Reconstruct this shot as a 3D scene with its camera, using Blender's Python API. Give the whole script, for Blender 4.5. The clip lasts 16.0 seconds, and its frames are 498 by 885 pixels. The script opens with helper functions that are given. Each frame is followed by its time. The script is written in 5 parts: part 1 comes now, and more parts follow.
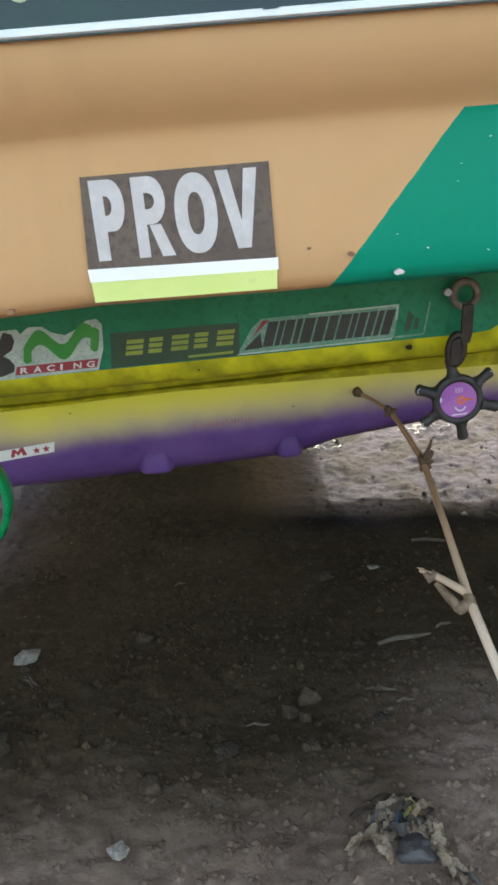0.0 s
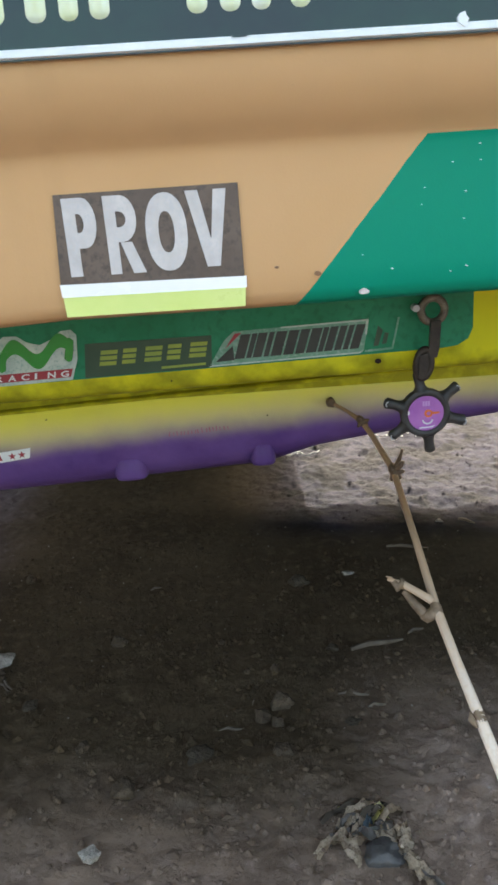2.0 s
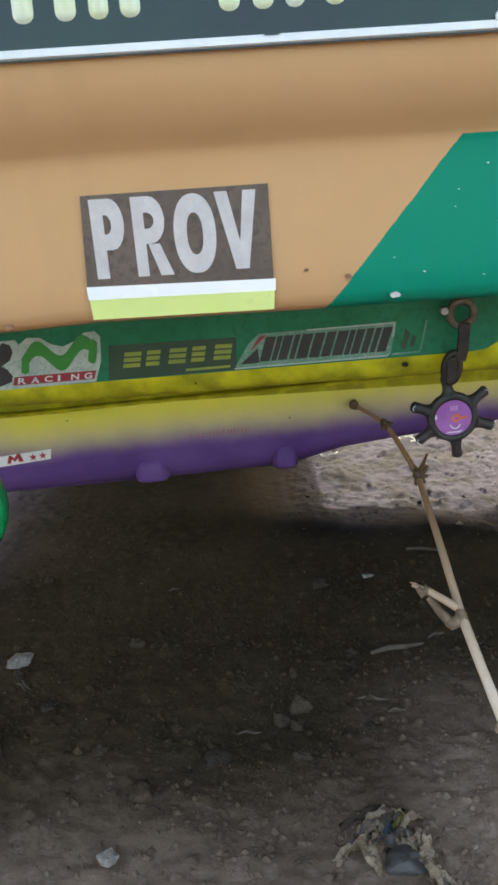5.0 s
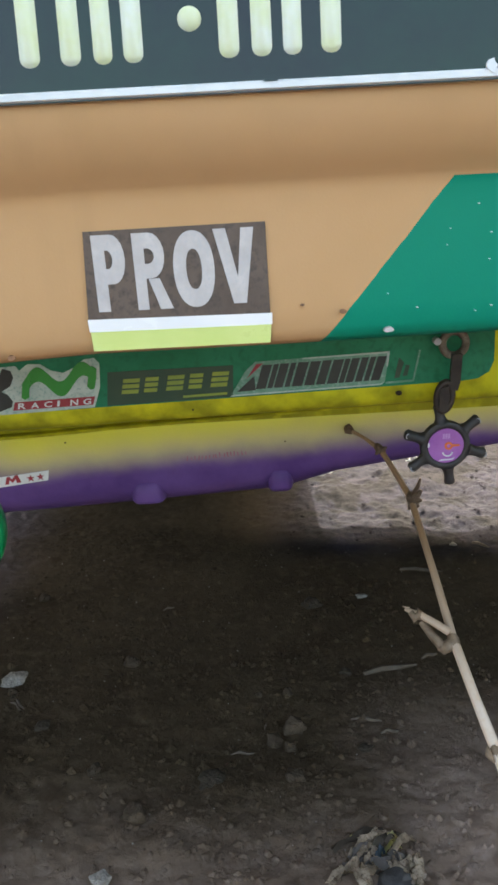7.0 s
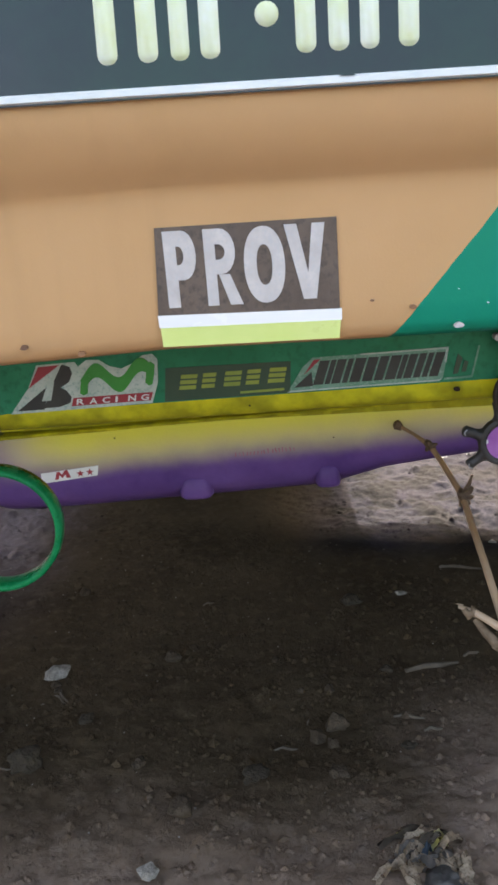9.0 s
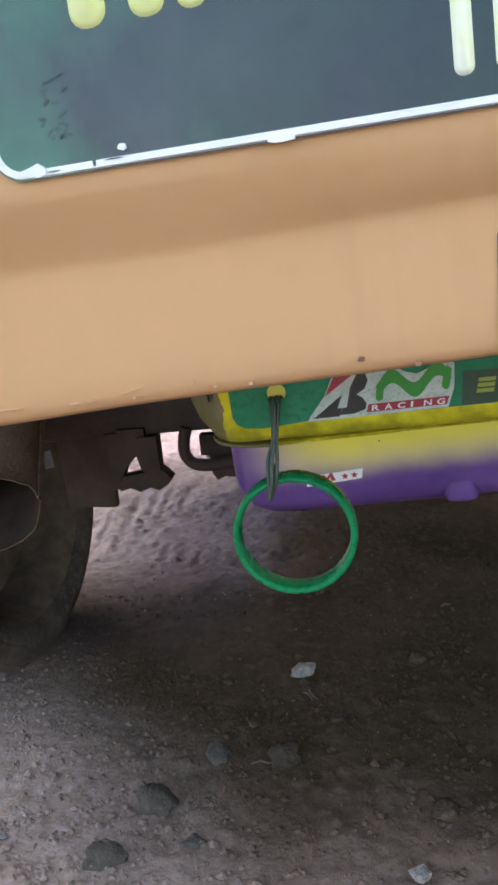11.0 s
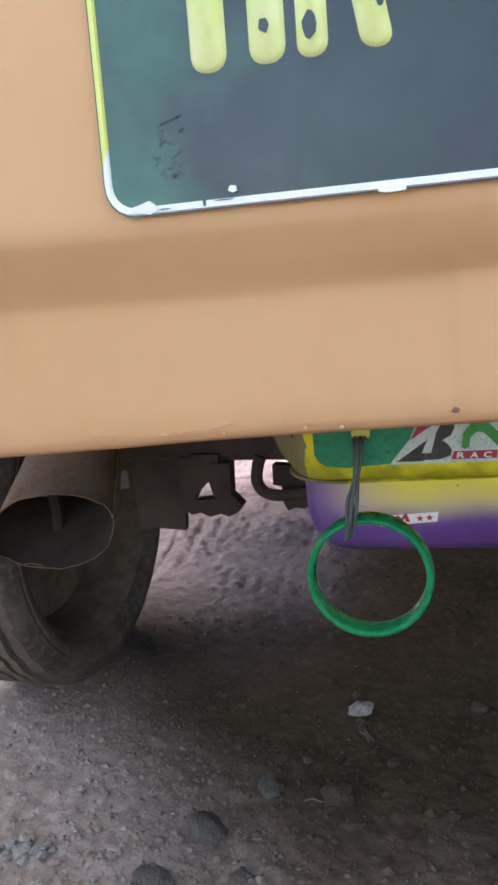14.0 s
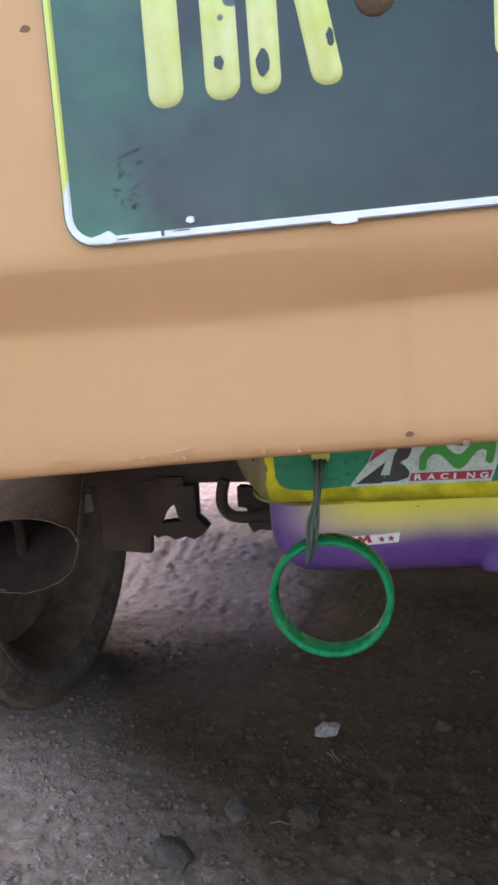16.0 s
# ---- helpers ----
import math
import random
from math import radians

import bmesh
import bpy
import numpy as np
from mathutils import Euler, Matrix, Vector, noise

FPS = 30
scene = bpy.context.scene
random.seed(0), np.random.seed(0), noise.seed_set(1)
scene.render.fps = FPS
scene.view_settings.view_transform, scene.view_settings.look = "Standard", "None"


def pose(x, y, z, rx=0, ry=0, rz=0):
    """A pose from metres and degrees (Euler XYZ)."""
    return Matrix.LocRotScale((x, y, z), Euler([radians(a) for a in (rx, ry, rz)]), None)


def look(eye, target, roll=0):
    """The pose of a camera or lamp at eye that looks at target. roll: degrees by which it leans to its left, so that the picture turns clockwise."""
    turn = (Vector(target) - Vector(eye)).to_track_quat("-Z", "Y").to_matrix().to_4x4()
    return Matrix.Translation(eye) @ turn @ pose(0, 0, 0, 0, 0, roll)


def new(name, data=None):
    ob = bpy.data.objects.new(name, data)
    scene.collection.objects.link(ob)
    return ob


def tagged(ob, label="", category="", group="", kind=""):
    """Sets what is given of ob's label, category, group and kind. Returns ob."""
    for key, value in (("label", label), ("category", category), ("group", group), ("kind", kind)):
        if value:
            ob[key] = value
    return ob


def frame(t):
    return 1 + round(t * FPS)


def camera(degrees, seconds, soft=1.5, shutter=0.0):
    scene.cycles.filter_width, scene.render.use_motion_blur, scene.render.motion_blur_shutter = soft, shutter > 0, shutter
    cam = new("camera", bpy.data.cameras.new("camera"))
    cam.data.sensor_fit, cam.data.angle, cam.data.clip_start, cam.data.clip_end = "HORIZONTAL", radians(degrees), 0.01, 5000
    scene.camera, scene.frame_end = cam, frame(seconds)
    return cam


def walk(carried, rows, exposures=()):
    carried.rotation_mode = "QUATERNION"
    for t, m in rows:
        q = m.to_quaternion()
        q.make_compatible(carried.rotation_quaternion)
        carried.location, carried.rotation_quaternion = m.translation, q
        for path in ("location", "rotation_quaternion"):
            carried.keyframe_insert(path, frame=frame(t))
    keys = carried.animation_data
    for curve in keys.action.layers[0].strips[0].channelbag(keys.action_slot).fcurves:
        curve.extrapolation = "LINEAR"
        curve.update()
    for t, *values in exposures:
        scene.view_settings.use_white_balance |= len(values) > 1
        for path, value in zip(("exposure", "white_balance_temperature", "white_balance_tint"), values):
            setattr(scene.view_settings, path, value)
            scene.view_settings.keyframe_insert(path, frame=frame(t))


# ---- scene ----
cam = camera(32.4, 16.0, 2.9)
METRES, EYE, TILT, LEAN, TURN = 0.23, 0.53, 0.0, 0.0, 0.0
PATH = [
    (0, (0.075, -0.023, 0.556), (0.106, 1.871, -0.086), -1.9),
    (0.5, (0.078, -0.021, 0.555), (0.115, 1.87, -0.094), -1.9),
    (1, (0.081, -0.024, 0.556), (0.148, 1.865, -0.096), -1.3),
    (1.5, (0.08, -0.027, 0.559), (0.148, 1.863, -0.092), -1.0),
    (2, (0.081, -0.03, 0.563), (0.155, 1.864, -0.074), -0.9),
    (2.5, (0.077, -0.029, 0.565), (0.13, 1.865, -0.073), -0.4),
    (3, (0.076, -0.029, 0.564), (0.131, 1.866, -0.074), -0.8),
    (3.5, (0.075, -0.025, 0.563), (0.115, 1.868, -0.079), -0.8),
    (6, (0.077, -0.023, 0.566), (0.111, 1.876, -0.06), -0.9),
    (6.5, (0.074, -0.026, 0.571), (0.096, 1.881, -0.032), -0.7),
    (7, (0.076, -0.029, 0.572), (0.124, 1.877, -0.032), -0.3),
    (7.5, (0.074, -0.025, 0.571), (0.116, 1.879, -0.041), -0.3),
    (8, (0.074, -0.023, 0.571), (0.106, 1.879, -0.046), 0.3),
    (8.5, (0.064, -0.025, 0.57), (0.073, 1.877, -0.05), -0.2),
    (9, (0.058, -0.029, 0.572), (0.044, 1.875, -0.04), -0.7),
    (9.5, (0.033, -0.03, 0.57), (-0.171, 1.866, -0.034), -2.8),
    (9.6, (0.035, -0.031, 0.57), (-0.178, 1.866, -0.026), -2.0),
    (9.7, (0.032, -0.031, 0.571), (-0.181, 1.866, -0.023), -2.8),
    (11.8, (-0.014, -0.041, 0.586), (-0.576, 1.782, -0.015), -4.5),
    (12, (-0.012, -0.039, 0.587), (-0.596, 1.796, 0.049), -3.8),
    (12.5, (-0.012, -0.044, 0.587), (-0.59, 1.795, 0.055), -3.5),
    (13, (-0.013, -0.045, 0.586), (-0.605, 1.791, 0.058), -3.0),
    (13.5, (-0.013, -0.042, 0.588), (-0.598, 1.796, 0.061), -2.6),
    (14, (-0.018, -0.039, 0.59), (-0.599, 1.799, 0.057), -3.2),
    (14.5, (-0.018, -0.041, 0.59), (-0.601, 1.802, 0.077), -3.4),
    (15, (-0.008, -0.041, 0.59), (-0.523, 1.824, 0.084), -3.1),
    (15.5, (-0.005, -0.045, 0.591), (-0.478, 1.832, 0.089), -3.0),
    (16, (-0.012, -0.044, 0.593), (-0.523, 1.826, 0.104), -3.0),
]
walk(cam, [(t, look(eye, target, roll)) for t, eye, target, roll in PATH], exposures=[(0, 3.31, 7850, -3), (3.5, 3.24, 7850, -2), (6, 3.16, 7900, -1), (8.5, 3.17, 7900, 2), (9.7, 3.26, 7800, 7), (11.8, 3.42, 7350, 8), (16, 3.34, 7400, 10)])

# ---- light ----
SUN_EL, SUN_ROT = 42.0, 3.0          # elevation; bearing of the sun, degrees from +y towards +x
world = bpy.data.worlds.new("sky")
scene.world = world
world.use_nodes = True
wn = world.node_tree.nodes
sky = wn.new("ShaderNodeTexSky")
sky.sky_type = "NISHITA"
sky.sun_disc = False
sky.sun_elevation, sky.sun_rotation = radians(SUN_EL), radians(SUN_ROT)
sky.air_density, sky.dust_density, sky.ozone_density = 0.7, 8.0, 1.0
wn["Background"].inputs["Strength"].default_value = 0.15
world.node_tree.links.new(sky.outputs[0], wn["Background"].inputs["Color"])
sun = new("sun", bpy.data.lights.new("sun", "SUN"))
sun.data.energy, sun.data.angle, sun.data.color = 1.3, radians(0.5), (0.92, 0.95, 1.0)
sd = Vector((math.sin(radians(SUN_ROT)) * math.cos(radians(SUN_EL)), math.cos(radians(SUN_ROT)) * math.cos(radians(SUN_EL)), math.sin(radians(SUN_EL))))
sun.matrix_world = look(sd * 20, (0, 0, 0))


# ---- materials ----
def link(nt, a, b):
    nt.links.new(a, b)


def surf(name, c1, c2=None, scale=12.0, rough=0.5, metal=0.0, bump=0.0, bump_scale=300.0, spots=None, spot_scale=60.0,
         spot_cut=0.2, c3=None, coat=0.0, rough_var=0.1):
    """A painted or natural surface: two colours mixed by coarse and fine noise, speckles, uneven gloss and fine relief."""
    m = bpy.data.materials.new(name)
    m.use_nodes = True
    nt = m.node_tree
    N = nt.nodes
    bs = N["Principled BSDF"]
    tc = N.new("ShaderNodeTexCoord")
    n1 = N.new("ShaderNodeTexNoise")
    n1.inputs["Scale"].default_value, n1.inputs["Detail"].default_value, n1.inputs["Roughness"].default_value = scale, 6, 0.62
    link(nt, tc.outputs["Object"], n1.inputs["Vector"])
    r1 = N.new("ShaderNodeValToRGB")
    r1.color_ramp.elements[0].position, r1.color_ramp.elements[1].position = 0.36, 0.66
    r1.color_ramp.elements[0].color, r1.color_ramp.elements[1].color = (*c1, 1), (*(c2 or c1), 1)
    link(nt, n1.outputs[0], r1.inputs[0])
    col = r1.outputs[0]
    if c3:
        n3 = N.new("ShaderNodeTexNoise")
        n3.inputs["Scale"].default_value, n3.inputs["Detail"].default_value = scale * 9, 4
        link(nt, tc.outputs["Object"], n3.inputs["Vector"])
        r3 = N.new("ShaderNodeValToRGB")
        r3.color_ramp.elements[0].position, r3.color_ramp.elements[1].position = 0.5, 0.72
        link(nt, n3.outputs[0], r3.inputs[0])
        mx = N.new("ShaderNodeMix")
        mx.data_type = "RGBA"
        link(nt, r3.outputs[0], mx.inputs[0])
        link(nt, col, mx.inputs[6])
        mx.inputs[7].default_value = (*c3, 1)
        col = mx.outputs[2]
    if spots:
        v = N.new("ShaderNodeTexVoronoi")
        v.inputs["Scale"].default_value = spot_scale
        link(nt, tc.outputs["Object"], v.inputs["Vector"])
        nz = N.new("ShaderNodeTexNoise")
        nz.inputs["Scale"].default_value = spot_scale * 0.35
        link(nt, tc.outputs["Object"], nz.inputs["Vector"])
        sub = N.new("ShaderNodeMath")
        sub.operation = "SUBTRACT"
        link(nt, nz.outputs[0], sub.inputs[0])
        link(nt, v.outputs[0], sub.inputs[1])
        rs = N.new("ShaderNodeValToRGB")
        rs.color_ramp.elements[0].position, rs.color_ramp.elements[1].position = spot_cut, spot_cut + 0.04
        link(nt, sub.outputs[0], rs.inputs[0])
        mx = N.new("ShaderNodeMix")
        mx.data_type = "RGBA"
        link(nt, rs.outputs[0], mx.inputs[0])
        link(nt, col, mx.inputs[6])
        mx.inputs[7].default_value = (*spots, 1)
        col = mx.outputs[2]
    link(nt, col, bs.inputs["Base Color"])
    bs.inputs["Metallic"].default_value = metal
    bs.inputs["Coat Weight"].default_value = coat
    bs.inputs["Coat Roughness"].default_value = 0.15
    rr = N.new("ShaderNodeMapRange")
    rr.inputs["To Min"].default_value, rr.inputs["To Max"].default_value = max(rough - rough_var, 0.03), min(rough + rough_var, 1)
    link(nt, n1.outputs[0], rr.inputs["Value"])
    link(nt, rr.outputs[0], bs.inputs["Roughness"])
    if bump:
        nb = N.new("ShaderNodeTexNoise")
        nb.inputs["Scale"].default_value, nb.inputs["Detail"].default_value = bump_scale, 5
        link(nt, tc.outputs["Object"], nb.inputs["Vector"])
        b = N.new("ShaderNodeBump")
        b.inputs["Strength"].default_value, b.inputs["Distance"].default_value = min(bump, 1), 0.002
        link(nt, nb.outputs[0], b.inputs["Height"])
        link(nt, b.outputs[0], bs.inputs["Normal"])
    return m


def base_link(m):
    """The socket that feeds a material's base colour, and the one it feeds."""
    bs = m.node_tree.nodes["Principled BSDF"].inputs["Base Color"]
    return bs.links[0].from_socket, bs


def maths(nt, op, a, b=None, c=None, clamp=False):
    n = nt.nodes.new("ShaderNodeMath")
    n.operation, n.use_clamp = op, clamp
    for i, v in enumerate((a, b, c)):
        if v is None:
            continue
        if isinstance(v, (int, float)):
            n.inputs[i].default_value = v
        else:
            nt.links.new(v, n.inputs[i])
    return n.outputs[0]


def over(m, factor, colour):
    """Lays a paint of one colour over a material where factor is one."""
    nt = m.node_tree
    src, dst = base_link(m)
    mx = nt.nodes.new("ShaderNodeMix")
    mx.data_type = "RGBA"
    nt.links.new(factor, mx.inputs[0])
    nt.links.new(src, mx.inputs[6])
    mx.inputs[7].default_value = (*colour, 1)
    nt.links.new(mx.outputs[2], dst)


def coords(m):
    nt = m.node_tree
    tc = nt.nodes.new("ShaderNodeTexCoord")
    s = nt.nodes.new("ShaderNodeSeparateXYZ")
    nt.links.new(tc.outputs["Object"], s.inputs[0])
    return nt, tc, s.outputs


def noise_of(nt, tc, scale, detail=4):
    n = nt.nodes.new("ShaderNodeTexNoise")
    n.inputs["Scale"].default_value, n.inputs["Detail"].default_value = scale, detail
    nt.links.new(tc.outputs["Object"], n.inputs["Vector"])
    return n.outputs[0]


TAN = surf("tan_paint", (0.600, 0.351, 0.166), (0.640, 0.381, 0.191), 6, 0.45, 0, 0.05, 900, spots=(0.30, 0.17, 0.09), spot_scale=55, spot_cut=0.66, coat=0.1)
TAN.node_tree.nodes["Principled BSDF"].inputs["Specular IOR Level"].default_value = 0.12
nt, tc, xyz = coords(TAN)
edge = maths(nt, "MULTIPLY_ADD", xyz[2], 0.831, 0.118 - 0.831 * 0.497)
wob = maths(nt, "MULTIPLY_ADD", noise_of(nt, tc, 90), 0.002, -0.001)
side = maths(nt, "GREATER_THAN", xyz[0], maths(nt, "ADD", edge, wob))
low = maths(nt, "LESS_THAN", xyz[2], 0.562)
chip = maths(nt, "GREATER_THAN", maths(nt, "SUBTRACT", noise_of(nt, tc, 140, 2), maths(nt, "MULTIPLY", maths(nt, "ABSOLUTE", maths(nt, "SUBTRACT", xyz[2], 0.500)), 4.0)), 0.765)

stretch = nt.nodes.new("ShaderNodeMapping")
stretch.inputs["Scale"].default_value = (60, 60, 5)
streak = nt.nodes.new("ShaderNodeTexNoise")
streak.inputs["Scale"].default_value, streak.inputs["Detail"].default_value = 1.0, 5
nt.links.new(tc.outputs["Object"], stretch.inputs["Vector"])
nt.links.new(stretch.outputs[0], streak.inputs["Vector"])
blot = noise_of(nt, tc, 11, 6)
over(TAN, maths(nt, "MULTIPLY", maths(nt, "MULTIPLY", maths(nt, "SUBTRACT", streak.outputs[0], 0.50, clamp=True), 0.9), maths(nt, "MULTIPLY", maths(nt, "SUBTRACT", blot, 0.42, clamp=True), 3.0, clamp=True)), (0.33, 0.20, 0.10))
over(TAN, maths(nt, "MULTIPLY", side, low), (0.0, 0.262, 0.158))
over(TAN, chip, (0.75, 0.72, 0.66))

PLATE = surf("plate_paint", (0.006, 0.012, 0.018), (0.007, 0.040, 0.027), 9, 0.22, 0, 0.012, 60, spots=(0.3, 0.33, 0.33), spot_scale=130, spot_cut=0.66)
PLATE.node_tree.nodes["Principled BSDF"].inputs["Specular IOR Level"].default_value = 0.42
nt, tc, xyz = coords(PLATE)
fade = maths(nt, "MULTIPLY_ADD", maths(nt, "SUBTRACT", -0.110, xyz[0]), 11.0, maths(nt, "MULTIPLY_ADD", noise_of(nt, tc, 18, 6), 2.4, -1.2), clamp=True)
over(PLATE, maths(nt, "MULTIPLY", fade, 0.8), (0.022, 0.165, 0.088))
# pale haze of reflected sky, painted into the plate's left part
lit_tint = maths(nt, "MULTIPLY", maths(nt, "MULTIPLY", maths(nt, "SUBTRACT", 0.02, xyz[0]), 8.0, clamp=True), maths(nt, "SUBTRACT", maths(nt, "MULTIPLY", noise_of(nt, tc, 14, 7), 0.26), 0.06, clamp=True))
over(PLATE, lit_tint, (0.36, 0.38, 0.40))
PLATE_RELIEF = surf("plate_relief", (0.018, 0.045, 0.042), (0.030, 0.070, 0.060), 60, 0.35)
BORDER = surf("border_paint", (0.78, 0.80, 0.80), (0.68, 0.72, 0.70), 40, 0.35, 0, 0.1, 700, spots=(0.16, 0.18, 0.18), spot_scale=60, spot_cut=0.52)
nt, tc, xyz = coords(BORDER)
over(BORDER, maths(nt, "LESS_THAN", xyz[0], maths(nt, "MULTIPLY_ADD", xyz[2], 0.35, -0.3985)), (0.62, 0.68, 0.16))
GLYPH = surf("character_paint", (0.52, 0.57, 0.085), (0.63, 0.67, 0.29), 30, 0.32, 0, 0.05, 500, spots=(0.08, 0.12, 0.11), spot_scale=60, spot_cut=0.47)
GLYPH2 = surf("small_character_paint", (0.66, 0.72, 0.40), (0.74, 0.78, 0.66), 50, 0.32, 0, 0.05, 500)
BAND = surf("green_tape", (0.021, 0.180, 0.090), (0.031, 0.235, 0.128), 25, 0.32, 0, 0.06, 600, c3=(0.022, 0.155, 0.082), coat=0.3)
YELLOW = surf("yellow_paint", (0.66, 0.60, 0.028), (0.56, 0.535, 0.035), 18, 0.4, 0, 0.1, 500, spots=(0.05, 0.05, 0.02), spot_scale=90, spot_cut=0.60, coat=0.2)
nt, tc, xyz = coords(YELLOW)
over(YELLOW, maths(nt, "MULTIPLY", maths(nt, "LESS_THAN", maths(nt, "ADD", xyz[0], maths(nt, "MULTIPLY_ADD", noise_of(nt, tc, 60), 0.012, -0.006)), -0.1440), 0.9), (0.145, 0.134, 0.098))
# olive shade of the underside and speckled grime, both put into the colour
shade_grime = maths(nt, "MULTIPLY", maths(nt, "SUBTRACT", maths(nt, "MULTIPLY_ADD", noise_of(nt, tc, 60, 9), 0.7, 0.15), maths(nt, "MULTIPLY_ADD", maths(nt, "MAXIMUM", maths(nt, "SUBTRACT", xyz[2], 0.429), 0.0), 10.0, 0.34)), 5.0, clamp=True)
over(YELLOW, maths(nt, "MULTIPLY", shade_grime, 0.62), (0.12, 0.112, 0.012))
PAN = surf("sprayed_paint", (0.094, 0.047, 0.182), (0.145, 0.078, 0.255), 14, 0.38, 0, 0.12, 350, spots=(0.02, 0.015, 0.03), spot_scale=80, spot_cut=0.62, coat=0.2)
nt, tc, xyz = coords(PAN)
hz = maths(nt, "MULTIPLY_ADD", xyz[0], -0.045, xyz[2])
hz = maths(nt, "ADD", hz, maths(nt, "MULTIPLY_ADD", noise_of(nt, tc, 30), 0.012, -0.006))
rmp = nt.nodes.new("ShaderNodeMapRange")
rmp.interpolation_type = "SMOOTHSTEP"
rmp.inputs["From Min"].default_value, rmp.inputs["From Max"].default_value = 0.330, 0.377
nt.links.new(hz, rmp.inputs["Value"])
lft = nt.nodes.new("ShaderNodeMapRange")
lft.interpolation_type = "SMOOTHSTEP"
lft.inputs["From Min"].default_value, lft.inputs["From Max"].default_value = -0.190, -0.095
nt.links.new(xyz[0], lft.inputs["Value"])
haze = maths(nt, "MULTIPLY", maths(nt, "MULTIPLY", rmp.outputs[0], 1.7, clamp=True), maths(nt, "MULTIPLY_ADD", lft.outputs[0], 1.4, 0.25, clamp=True))
over(PAN, maths(nt, "MULTIPLY", haze, 0.70), (0.42, 0.33, 0.44))
over(PAN, maths(nt, "MULTIPLY", rmp.outputs[0], lft.outputs[0]), (0.78, 0.74, 0.10))


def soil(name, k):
    """Dark earth with crumbs and grit, zones of light and shade painted in; k: how much paler than the bare earth."""
    m = surf(name, (0.060 * k, 0.0408 * k, 0.0228 * k), (0.089 * k, 0.063 * k, 0.0365 * k), 7, 0.88, 0, 0, 260, c3=(0.098 * k, 0.071 * k, 0.0435 * k), spots=(0.22 * k, 0.18 * k, 0.15 * k), spot_scale=210, spot_cut=0.60)
    nt, tc, xyz = coords(m)

    def ramp(v, a, b):
        n = nt.nodes.new("ShaderNodeMapRange")
        n.interpolation_type = "SMOOTHSTEP"
        n.inputs["From Min"].default_value, n.inputs["From Max"].default_value = a, b
        nt.links.new(v, n.inputs["Value"])
        return n.outputs[0]

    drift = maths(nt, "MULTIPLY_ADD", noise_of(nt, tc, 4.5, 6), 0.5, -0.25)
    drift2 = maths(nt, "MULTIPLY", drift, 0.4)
    # sky light from the open left and right sides, painted as paler soil
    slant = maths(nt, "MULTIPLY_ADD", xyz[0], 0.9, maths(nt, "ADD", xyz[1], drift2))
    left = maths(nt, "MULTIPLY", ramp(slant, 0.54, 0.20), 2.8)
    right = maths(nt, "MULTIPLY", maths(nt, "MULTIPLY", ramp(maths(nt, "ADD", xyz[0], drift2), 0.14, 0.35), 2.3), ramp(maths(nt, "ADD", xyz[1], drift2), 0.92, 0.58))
    lit_soil = maths(nt, "MAXIMUM", left, right)
    # lit ground beyond the wheel, painted as a pale bluish tint
    lit_tint = maths(nt, "MULTIPLY", ramp(maths(nt, "ADD", xyz[1], drift2), 0.98, 1.20), ramp(maths(nt, "ADD", xyz[0], drift2), -0.18, -0.34))
    lit_tint = maths(nt, "MULTIPLY", lit_tint, maths(nt, "MULTIPLY_ADD", ramp(xyz[1], 2.4, 1.7), 0.7, 0.3))
    # bluish shade beside the wheel, put into the colour
    wheel_shade = maths(nt, "MULTIPLY", ramp(maths(nt, "ADD", xyz[1], drift2), 0.84, 0.98), ramp(maths(nt, "ADD", xyz[0], drift2), -0.20, -0.36))
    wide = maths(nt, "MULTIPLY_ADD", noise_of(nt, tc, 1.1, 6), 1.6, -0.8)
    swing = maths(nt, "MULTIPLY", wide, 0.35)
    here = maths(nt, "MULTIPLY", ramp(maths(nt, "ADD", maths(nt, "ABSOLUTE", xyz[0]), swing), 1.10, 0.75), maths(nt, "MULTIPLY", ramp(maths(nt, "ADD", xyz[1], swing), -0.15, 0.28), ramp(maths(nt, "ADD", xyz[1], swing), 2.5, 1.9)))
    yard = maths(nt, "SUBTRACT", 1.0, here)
    # colour darkened here to tone down the sunlit patch and shade its edge
    dimmed_soil = maths(nt, "MULTIPLY", ramp(maths(nt, "ADD", xyz[1], drift2), 1.13, 1.26), ramp(xyz[0], 0.10, 0.22))
    crust = maths(nt, "MULTIPLY", dimmed_soil, ramp(noise_of(nt, tc, 12, 6), 0.46, 0.57))
    # light from the open rear, painted as paler soil towards the camera
    lit_soil = maths(nt, "MAXIMUM", lit_soil, maths(nt, "MULTIPLY", ramp(maths(nt, "ADD", xyz[1], drift2), 0.70, 0.46), 1.45))
    lit_soil = maths(nt, "MULTIPLY", lit_soil, ramp(maths(nt, "ADD", maths(nt, "ABSOLUTE", xyz[0]), maths(nt, "MULTIPLY", wide, 0.4)), 1.1, 0.75))
    lit_soil = maths(nt, "MULTIPLY", lit_soil, ramp(maths(nt, "MULTIPLY_ADD", wide, 0.4, xyz[1]), -0.1, 0.3))
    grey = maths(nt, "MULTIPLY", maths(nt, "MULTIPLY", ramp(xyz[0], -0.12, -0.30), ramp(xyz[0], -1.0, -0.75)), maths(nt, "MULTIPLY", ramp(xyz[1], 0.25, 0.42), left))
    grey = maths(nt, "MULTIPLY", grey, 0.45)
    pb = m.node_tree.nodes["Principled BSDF"]
